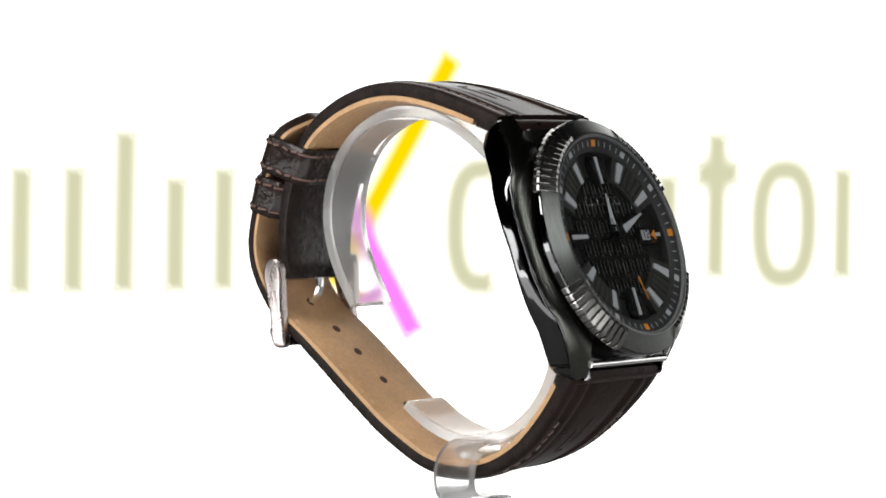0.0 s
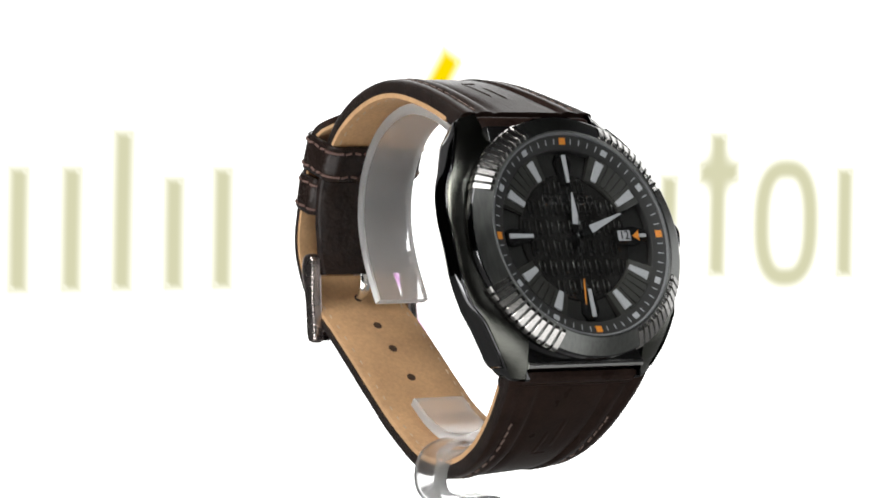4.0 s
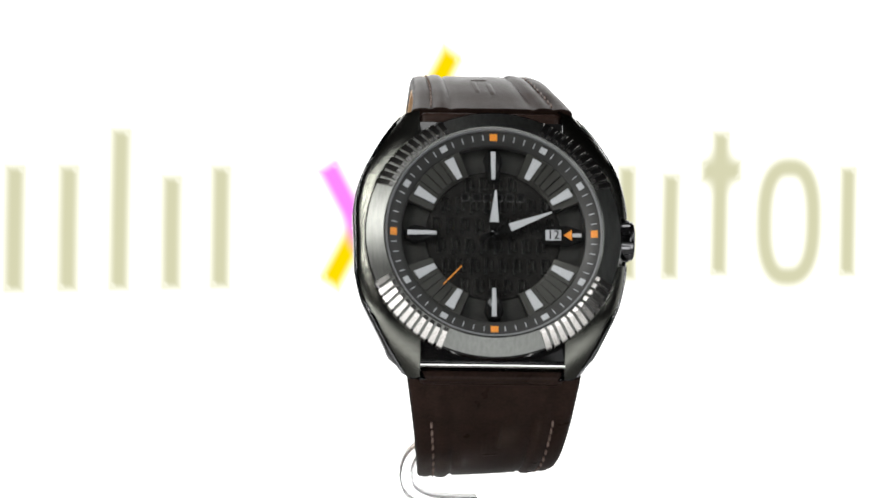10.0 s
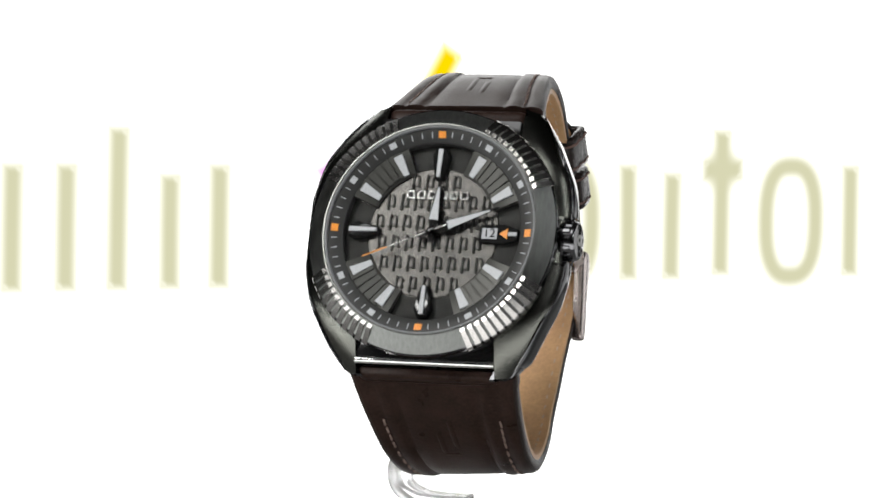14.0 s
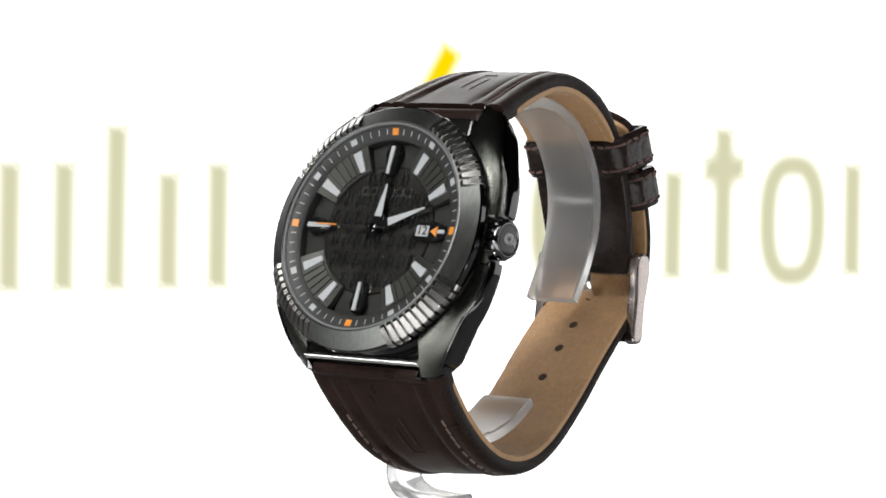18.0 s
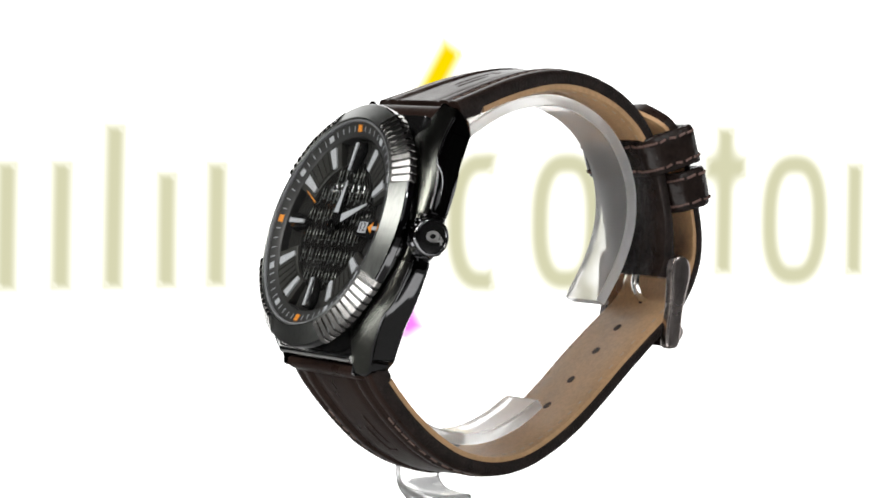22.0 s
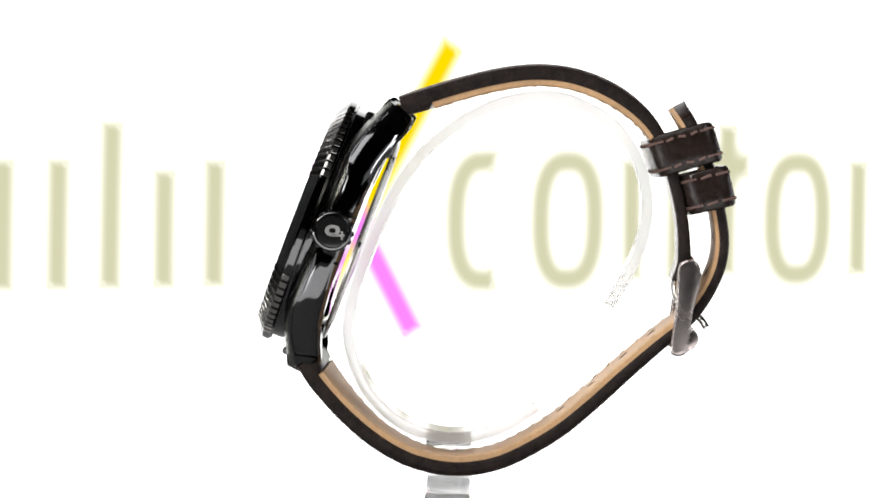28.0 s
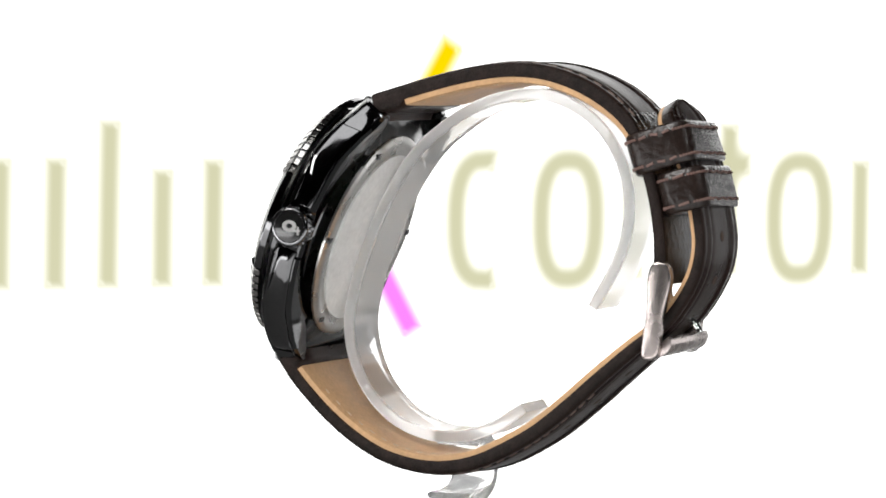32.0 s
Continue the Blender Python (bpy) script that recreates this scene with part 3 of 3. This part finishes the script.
def pointers_on_dial():
    """Hour and minute pointers stand still; the thin seconds pointer is keyed in motions()."""
    hour = part("hour_pointer", prism([(-0.45, -2.0), (0.45, -2.0), (0.62, 1.0), (1.0, 1.9), (0.22, 9.2), (-0.22, 9.2), (-1.0, 1.9), (-0.62, 1.0)], -1.25, -1.05, 0.05, 1), GLOSS_BLACK, WATCH,
                "black hour pointer with white fill", HEAD @ Matrix.Rotation(-radians(3.0), 4, "Z"))
    part("lume_fill", prism([(-0.80, 2.1), (0.80, 2.1), (0.16, 7.9), (-0.16, 7.9)], -1.08, -0.99, 0.02, 1), LUME, hour, "white fill")
    minute = part("minute_pointer", prism([(-0.45, -2.6), (0.45, -2.6), (0.55, 1.4), (0.95, 2.8), (0.16, 12.3), (-0.16, 12.3), (-0.95, 2.8), (-0.55, 1.4)], -0.98, -0.80, 0.05, 1), GLOSS_BLACK, WATCH,
                  "black minute pointer with white fill", HEAD @ Matrix.Rotation(-radians(68.5), 4, "Z"))
    part("lume_fill", prism([(-0.76, 3.0), (0.76, 3.0), (0.16, 10.7), (-0.16, 10.7)], -0.83, -0.74, 0.02, 1), LUME, minute, "white fill")
    part("hub", revolve([(0.01, -0.35), (0.55, -0.38), (0.75, -0.5), (0.75, -2.0), (0.01, -2.0)], 32), BLACK_POLISHED, WATCH, "small dark centre hub", HEAD)
    sec = part("seconds_pointer", prism([(-0.11, -3.2), (0.11, -3.2), (0.09, 8.2), (-0.09, 8.2)], -0.62, -0.52), STEEL, WATCH, "thin steel seconds pointer with orange tip", HEAD)
    part("tip", prism([(-0.12, 8.1), (0.12, 8.1), (0.07, 12.6), (-0.07, 12.6)], -0.63, -0.50), ORANGE, sec, "orange tip")
    part("collar", revolve([(0.25, -0.64), (0.62, -0.62), (0.62, -0.46), (0.25, -0.44)], 24), STEEL_WARM, sec, "tiny steel collar")
    return sec


# ---- strap ----
ACROSS = [-1, -0.97, -0.90, -0.82, -0.76, -0.70, -0.62, -0.57, -0.51, -0.46, -0.30, -0.1, 0.1, 0.30, 0.46, 0.51, 0.57, 0.62, 0.70, 0.76, 0.82, 0.90, 0.97, 1]
RELIEF = {1: -0.75, 0.97: -0.22, 0.90: 0.05, 0.82: 0.05, 0.76: -0.30, 0.70: 0.22, 0.62: 0.30, 0.57: 0.22, 0.51: -0.32, 0.46: 0.0, 0.30: 0.05, 0.1: 0.06}


# outward sag of the edge away from the crown, along the buckle half (1) and the holed half (-1)
SAG = {1: [(0, 0.0), (1, 0.0)], -1: [(0, 0.0), (0.05, 0.3), (0.14, 1.3), (0.24, 1.4), (0.34, 0.7), (0.45, 0.0), (1, 0.0)]}


def sag(turn, s, u):
    return interp(s, SAG[turn]) * (1 - u) / 2


def strap_rows(points, n):
    """Rows of (centre on the outer face, tangent, outward normal, width, thickness, share of length)."""
    rows = smooth_line(points, n)
    out = []
    for i, r in enumerate(rows):
        a, b = rows[max(0, i - 1)], rows[min(n, i + 1)]
        t = Vector((0, b[1] - a[1], b[2] - a[2])).normalized()
        out.append((Vector(r[:3]), t, r[3], r[4], i / n))
    return out


def strap(name, points, n, turn, label, relief, lining_from=0.0, lining_to=1.0, tip=0.0):
    """turn: +1 where the outward side lies to the left of the way along, -1 where it lies to the right."""
    rows = strap_rows(points, n)
    rings, inner = [], []
    for c, t, w, th, s in rows:
        nrm = Vector((0, -t.z, t.y)) * turn
        amp = interp(s, relief)
        half = w / 2
        if tip > 0 and s > 1 - tip:
            half *= max(0.18, 1 - ((s - 1 + tip) / tip) ** 2.2 * 0.8)
        ring = []
        for u in ACROSS:
            h = RELIEF[abs(u)]
            h = h if abs(u) >= 0.97 else h * amp
            p = c + Vector((u * half, 0, 0)) + nrm * (h * min(1, th / 2.4) + sag(turn, s, u))
            ring.append(tuple(p))
        for u, d in ((1.0, 0.66), (0.97, 0.74), (0.5, 0.74), (-0.5, 0.74), (-0.97, 0.74), (-1.0, 0.66)):
            d *= 1.0 if lining_from <= s <= lining_to else 1.34
            p = c + Vector((u * half, 0, 0)) + nrm * (sag(turn, s, u) - th * d)
            ring.append(tuple(p))
        rings.append(ring)
        if lining_from <= s <= lining_to:
            q = []
            for u, d in ((-0.985, 0.66), (-0.985, 0.95), (-0.95, 1.0), (-0.5, 1.02), (0, 1.03), (0.5, 1.02), (0.95, 1.0), (0.985, 0.95), (0.985, 0.66)):
                q.append(tuple(c + Vector((u * half, 0, 0)) + nrm * (sag(turn, s, u) - th * d)))
            inner.append(q)
    bm = loft(rings)
    for f in bm.faces:
        if abs(f.normal.x) > 0.62:
            f.material_index = 1
        elif turn > 0 and f.calc_center_median().y > 29.5:
            f.material_index = 2
    ob = part(name, bm, LEATHER, WATCH, label, STRAP_M, sharp=60, extra=(LEATHER_EDGE, KEEPER_LEATHER))
    part("lining", loft(inner), LINING, ob, "smooth tan leather lining", sharp=50)
    return ob, rows


def stitches(name, rows, turn, parent, u, s0, s1, step, mat, label, inside=False, length=1.5, r=0.16):
    """A run of stitches along the strap at the share u of its half width, joined."""
    bm = bmesh.new()
    dist, nxt = 0.0, 0.0
    for (c, t, w, th, s), (c2, *_rest) in zip(rows, rows[1:]):
        if s0 <= s <= s1 and dist >= nxt:
            nrm = Vector((0, -t.z, t.y)) * turn
            h = -th * 1.03 + 0.04 if inside else 0.02
            p = c + Vector((u * w / 2, 0, 0)) + nrm * (h + sag(turn, s, u))
            merge(bm, rod(p - t * length / 2, p + t * length / 2, r, 6))
            nxt = dist + step
        dist += (c2 - c).length
    part(name, bm, mat, parent, label)


UPPER = [(1.97, -13.2, 105.8, 28.2, 3.5), (1.7, -9.2, 107.05, 27.0, 3.6), (1.0, -3.0, 109.0, 25.0, 3.6), (0.3, 3.4, 110.6, 23.6, 3.6), (-0.4, 9.5, 111.35, 22.2, 3.5),
         (-0.9, 15.2, 111.0, 21.4, 3.5), (-1.3, 20.5, 109.5, 20.8, 3.5), (-1.7, 25.5, 106.9, 20.4, 3.4), (-2.1, 29.7, 103.2, 20.0, 3.0), (-2.3, 32.4, 99.0, 20.0, 2.6),
         (-2.4, 34.2, 94.2, 20.0, 2.2), (-2.4, 35.4, 89.4, 20.0, 2.0), (-2.2, 36.3, 84.5, 19.6, 2.0), (-2.0, 36.7, 80.4, 18.8, 2.2), (-1.9, 36.8, 77.6, 18.6, 2.4), (-1.9, 36.5, 74.6, 18.4, 3.0)]
LOWER = [(2.0, -29.8, 59.9, 29.8, 3.5), (2.05, -27.2, 56.1, 28.7, 3.5), (2.1, -22.5, 50.95, 27.2, 3.5), (2.05, -17.3, 46.6, 25.9, 3.5), (1.9, -11.7, 43.45, 24.8, 3.4),
         (1.6, -6.0, 41.85, 23.8, 3.4), (1.4, -0.8, 41.6, 22.8, 3.4), (1.1, 4.6, 42.65, 21.9, 3.3), (0.8, 9.9, 45.0, 21.1, 3.3), (0.2, 15.6, 48.5, 20.2, 3.2), (-0.3, 21.0, 53.0, 20.0, 3.1),
         (-0.9, 26.5, 58.1, 20.0, 3.0), (-1.4, 32.0, 63.0, 20.0, 2.8), (-2.0, 36.9, 67.2, 19.8, 2.6), (-2.3, 40.3, 71.8, 19.6, 2.4), (-2.6, 42.5, 76.6, 19.4, 2.3),
         (-2.8, 43.2, 81.4, 19.2, 2.3), (-2.8, 42.6, 86.4, 19.0, 2.3), (-2.8, 41.4, 91.6, 18.8, 2.3), (-2.8, 39.6, 96.9, 18.8, 2.4), (-2.7, 37.6, 101.6, 18.8, 2.8), (-2.6, 35.4, 105.5, 18.6, 3.0)]


def straps():
    up, rows = strap("buckle_strap", UPPER, 90, 1, "dark brown leather strap half with long raised ridges",
                     [(0, 0.6), (0.05, 1.0), (0.45, 1.0), (0.62, 0.35), (0.7, 0.0), (1, 0.0)], 0.07, 0.62)
    for u in (-0.76, 0.76):
        stitches("stitching", rows, 1, up, u, 0.03, 0.55, 1.9, THREAD_DARK, "dark brown stitching")
    for u in (-0.86, 0.86):
        stitches("inner_stitching", rows, 1, up, u, 0.1, 0.60, 2.3, THREAD_PALE, "pale stitching on the lining", True, 0.9, 0.12)
    low, rows2 = strap("hole_strap", LOWER, 150, -1, "dark brown leather strap half with punched holes",
                       [(0, 0.5), (0.03, 1.0), (0.5, 1.0), (0.8, 0.7), (1, 0.5)], 0.03, 1.0, 0.05)
    for u in (-0.76, 0.76):
        stitches("stitching", rows2, -1, low, u, 0.085, 0.50, 1.9, THREAD_DARK, "dark brown stitching", False, 1.4, 0.2)
    for u in (-0.86, 0.86):
        stitches("inner_stitching", rows2, -1, low, u, 0.08, 0.66, 2.3, THREAD_PALE, "pale stitching on the lining", True, 0.9, 0.12)
    # low plain ridges pressed into the leather near the case: two uprights, rounded and joined by a short bar
    for strap_ob, rr, turn, at in ((up, rows, 1, (0.09, 0.20)), (low, rows2, -1, (0.075, 0.15))):
        for x, s0, s1 in ((-1.25, at[0] + 0.02, at[1]), (1.25, at[0], at[1] - 0.015)):
            run = [r for r in rr if s0 <= r[4] <= s1]
            rings = []
            for i, (c, t, w, th, s) in enumerate(run):
                nrm = Vector((0, -t.z, t.y)) * turn
                k = 1.0 if 0 < i < len(run) - 1 else 0.2
                rings.append([tuple(c + Vector((x + dx, 0, 0)) + nrm * (h * k + sag(turn, s, x / 13))) for dx, h in ((-0.75, -0.1), (-0.45, 0.10), (0, 0.20), (0.45, 0.10), (0.75, -0.1))])
            part("pressed_ridge", loft(rings), LEATHER, strap_ob)
        c, t, w, th, s = min(rr, key=lambda r: abs(r[4] - at[1]))
        nrm = Vector((0, -t.z, t.y)) * turn
        part("pressed_ridge", rod(c + Vector((-1.3, 0, 0)) + nrm * (sag(turn, s, -0.1) - 0.2), c + Vector((1.3, 0, 0)) + nrm * (sag(turn, s, 0.1) - 0.2), 0.4, 10), LEATHER, strap_ob)
    # punched holes: solid brown plugs, the shade inside put into their dark colour
    for s_y, s_z in ((30.1, 66.1), (25.14, 61.1), (19.97, 56.4), (14.8, 52.0), (34.6, 71.5), (38.8, 76.4), (40.9, 82.6)):
        best = min(rows2, key=lambda r: (r[0].y - s_y) ** 2 + (r[0].z - s_z) ** 2)
        c, t, w, th, s = best
        nrm = Vector((0, -t.z, t.y)) * -1
        bm = rod(c + nrm * 0.10, c - nrm * (th * 1.035 + 0.04), 0.85, 18)
        part("punched_hole", bm, HOLE_SHADE, low, "punched hole drawn as a plug in shade colour")
    return up, low


def spring_ends():
    """Inserts between the lugs and the bright bars beside the bezel."""
    for up in (1, -1):
        inner, top = (20.4, -7.0) if up > 0 else (21.9, -7.4)
        part("strap_insert", block(-12.4, 12.4, *sorted((up * inner, up * 24.2)), -11.0, top, 1.6, 4), LEATHER, WATCH, "dark leather strap end between the lugs", HEAD)
        part("end_piece", block(-12.45, 12.45, *sorted((up * 15.0, up * 21.4)), -11.0, -4.6 if up > 0 else -5.9, 0.5, 2), GLOSS_BLACK, WATCH, "black end piece between the lugs", HEAD)
        if up > 0:
            continue
        part("spring_bar", rod((-12.25, up * 21.6, -6.2), (12.25, up * 21.6, -6.2), 0.65, 16), STEEL, WATCH, "bright steel bar between the lugs", HEAD)


def keeper(centre, a, b, half_w, half_a, height, label):
    """A leather loop: a runs through both strap layers, b along the strap."""
    ex = Vector((0.998, 0.05, 0.03)).normalized()
    ea, eb = Vector((0, *a)).normalized(), Vector((0, *b)).normalized()
    c = Vector(centre)

    def loop(hw, ha, k, r=2.6, n=8):
        pts = []
        for sx, sa, a0 in ((1, 1, 0), (-1, 1, 90), (-1, -1, 180), (1, -1, 270)):
            for i in range(n + 1):
                t = radians(a0 + 90 * i / n)
                x = sx * (hw - r) + r * math.cos(t)
                y = sa * (ha - r) + r * math.sin(t)
                pts.append(c + ex * x + ea * y + eb * k)
        return pts
    h = height / 2
    prof = [(0, -h + 0.35), (-0.3, -h), (-1.1, -h), (-1.45, -h + 0.3), (-1.45, h - 0.3), (-1.1, h), (-0.3, h), (0, h - 0.35), (0.12, h * 0.4), (0.12, -h * 0.4)]
    rings = [[tuple(p) for p in loop(half_w + o, half_a + o, k, max(0.9, 2.5 + o))] for o, k in prof]
    bm = loft(rings + [rings[0]], caps=False)
    for v in bm.verts:
        v.co += noise.noise_vector(v.co * 0.35) * 0.28
    bmesh.ops.remove_doubles(bm, verts=bm.verts, dist=1e-4)
    bmesh.ops.recalc_face_normals(bm, faces=bm.faces)
    ob = part("keeper", bm, KEEPER_LEATHER, WATCH, label, STRAP_M, sharp=70)
    th = bmesh.new()
    for k in (-h + 1.2, h - 1.2):
        line = loop(half_w + 0.1, half_a + 0.1, k, 2.6)
        line.append(line[0])
        for p, q in zip(line, line[1:]):
            seg = (q - p).length
            m = max(1, round(seg / 2.2))
            for i in range(m):
                if seg / m < 0.45:
                    continue
                f0, f1 = (i + 0.2) / m, (i + 0.8) / m
                lift = eb * (0.12 if i % 2 else -0.12)
                merge(th, rod(p.lerp(q, f0) - lift, p.lerp(q, f1) + lift, 0.24, 6))
    part("stitching", th, THREAD_BROWN, ob, "reddish brown stitching")


def buckle():
    """Two shaped arms, the cross bar under the strap, the pin at the strap's end and the tongue."""
    cx = -1.7
    side = [(36.2, 78.7), (37.6, 78.3), (38.3, 77.0), (38.4, 75.0), (37.7, 72.0), (37.0, 69.0), (36.7, 66.0), (36.4, 63.6), (35.7, 62.4), (34.2, 62.2), (33.4, 63.0),
            (33.6, 66.0), (34.1, 69.5), (34.3, 73.0), (34.4, 76.2), (35.0, 78.1)]
    turn = Matrix(((0, 0, 1, 0), (1, 0, 0, 0), (0, 1, 0, 0), (0, 0, 0, 1)))      # the outline lies in the plan's y and z
    for x0, x1 in ((cx + 9.5, cx + 11.6), (cx - 11.6, cx - 9.5)):
        bm = prism([(p[0], p[1]) for p in smooth_line(side + [side[0]], 57)][:-1], x0, x1, 0.5, 3)
        bmesh.ops.transform(bm, matrix=turn, verts=bm.verts)
        bmesh.ops.recalc_face_normals(bm, faces=bm.faces)
        part("buckle_arm", bm, STEEL_WARM, WATCH, "satin steel buckle arm", STRAP_M, sharp=35)
    bar = [(34.2, 62.5), (35.8, 62.6), (37.4, 63.4), (38.2, 64.8), (37.9, 66.0), (37.1, 65.8), (36.2, 64.6), (34.6, 64.0)]
    bm = prism([(p[0], p[1]) for p in smooth_line(bar + [bar[0]], 32)][:-1], cx - 9.9, cx + 9.9, 0.3, 2)
    bmesh.ops.transform(bm, matrix=turn, verts=bm.verts)
    bmesh.ops.recalc_face_normals(bm, faces=bm.faces)
    part("buckle_bar", bm, STEEL_WARM, WATCH, "satin steel buckle cross bar", STRAP_M, sharp=40)
    part("buckle_pin", rod((cx - 10.2, 35.6, 75.2), (cx + 10.2, 35.6, 75.2), 0.75, 14), STEEL_WARM, WATCH, "steel buckle pin", STRAP_M)
    tongue = smooth_line([(cx, 34.6, 75.4), (cx, 34.2, 73.4), (cx, 34.9, 71.2), (cx, 36.9, 69.6), (cx, 38.8, 68.0), (cx, 39.9, 66.4)], 20)
    rings = []
    for i, p in enumerate(tongue):
        a, b = Vector(tongue[max(0, i - 1)]), Vector(tongue[min(20, i + 1)])
        t = (b - a).normalized()
        nrm = Vector((0, -t.z, t.y))
        w = 1.1 if i < 18 else 0.8
        rings.append([tuple(Vector(p) + Vector((w * math.cos(k), 0, 0)) + nrm * 0.65 * math.sin(k)) for k in [2 * math.pi * j / 12 for j in range(12)]])
    part("buckle_tongue", loft(rings), STEEL, WATCH, "polished steel buckle tongue", STRAP_M)


# ---- the stand ----
STAND = new("watch_stand")
tagged(STAND, "clear acrylic watch stand with an open cuff, on the grey table", "watch stand")
STAND_M = shift(0, 0, LIFT)


def stand():
    curve = [(22.9, 70.3), (26.8, 77.2), (28.9, 83.5), (29.1, 89.5), (27.6, 95.0), (24.4, 100.1), (19.7, 103.8), (13.3, 106.0), (6.0, 105.4), (0.0, 103.1), (-5.0, 99.9), (-9.6, 95.8),
             (-14.2, 89.0), (-17.9, 81.0), (-20.9, 72.3), (-21.8, 64.3), (-19.2, 56.2), (-13.7, 50.2), (-7.0, 47.5), (-0.5, 47.4), (5.6, 49.5), (10.7, 52.8)]
    rows = smooth_line(curve, 110)
    rings = []
    for i, p in enumerate(rows):
        a, b = rows[max(0, i - 1)], rows[min(110, i + 1)]
        t = Vector((0, b[0] - a[0], b[1] - a[1])).normalized()
        nrm = Vector((0, -t.z, t.y))
        c = Vector((-0.8, p[0], p[1]))
        e = min(i, 110 - i)
        k = 1.0 if e > 1 else (0.86 if e == 0 else 0.97)
        ring = []
        for x, h in ((-5.45, -0.75), (-5.2, -1.0), (5.2, -1.0), (5.45, -0.75), (5.45, 0.75), (5.2, 1.0), (-5.2, 1.0), (-5.45, 0.75)):
            ring.append(tuple(c + Vector((x, 0, 0)) + nrm * h * k))
        rings.append(ring)
    bm = loft(rings)
    for f in bm.faces:
        if abs(f.normal.x) > 0.4:
            f.material_index = 1
    part("cuff", bm, ACRYLIC, STAND, "open clear acrylic cuff with pale frosted edges", STAND_M, sharp=40, extra=(ACRYLIC_EDGE,))
    # bracket that rounds the strap's edge and runs down to the foot
    path = smooth_line([(-3.5, 46.2), (-7.5, 46.1), (-10.8, 44.6), (-12.1, 41.6), (-11.5, 38.4), (-8.8, 36.6), (-5.0, 36.0), (0.5, 35.9)], 36)
    rings = []
    for i, p in enumerate(path):
        a, b = path[max(0, i - 1)], path[min(36, i + 1)]
        t = Vector((b[0] - a[0], 0, b[1] - a[1])).normalized()
        nrm = Vector((-t.z, 0, t.x))
        c = Vector((p[0], -4.6, p[1]))
        rings.append([tuple(c + Vector((0, y, 0)) + nrm * h) for y, h in ((-3.9, -0.9), (-3.5, -1.2), (3.5, -1.2), (3.9, -0.9), (3.9, 0.9), (3.5, 1.2), (-3.5, 1.2), (-3.9, 0.9))])
    part("bracket", loft(rings), BRACKET_CLEAR, STAND, "curved clear acrylic bracket", STAND_M, sharp=40)
    part("column", block(-6.0, 1.8, -8.0, -1.2, -22.0, 34.4, 0.6), BRACKET_CLEAR, STAND, "clear acrylic column", STAND_M)
    part("foot", block(-22, 18, -26, 24, -LIFT + 0.02, -22.05, 0.8), BRACKET_CLEAR, STAND, "clear acrylic foot plate", STAND_M)


case()
dial()
SECONDS = pointers_on_dial()
straps()
spring_ends()
keeper((-2.1, 35.0, 97.1), (11.8, 3.5), (2.1, -6.35), 10.8, 5.7, 7.0, "wide brown leather keeper loop")
keeper((-2.1, 39.1, 90.2), (8.8, 2.2), (1.7, -6.35), 10.6, 4.1, 7.0, "free brown leather keeper loop")
buckle()
stand()


# ---- what moves ----
def turn_at(t):
    """The turntable's angle in degrees: a steady clockwise turn."""
    return 54.25 - 5.209 * t


def slide_at(t):
    """The stand creeps away from the camera while it turns."""
    return -10.0 + 11.5 * t / 32.0


def motions():
    times = [4.0 * k for k in range(9)]
    walk(WATCH, [(t, shift(0, slide_at(t), REST + LIFT, 0, 0, turn_at(t))) for t in times])
    walk(STAND, [(t, shift(0, slide_at(t), 0, 0, 0, turn_at(t))) for t in times])
    rows = [(0.0, HEAD @ Matrix.Rotation(-radians(163.0), 4, "Z"))]
    for k in range(32):
        for dt, add in ((0.5, 0), (0.6, 6)):
            rows.append((k + dt, HEAD @ Matrix.Rotation(-radians(163.0 + 6 * k + add), 4, "Z")))
    rows.append((32.0, HEAD @ Matrix.Rotation(-radians(163.0 + 192), 4, "Z")))
    walk(SECONDS, rows)


motions()
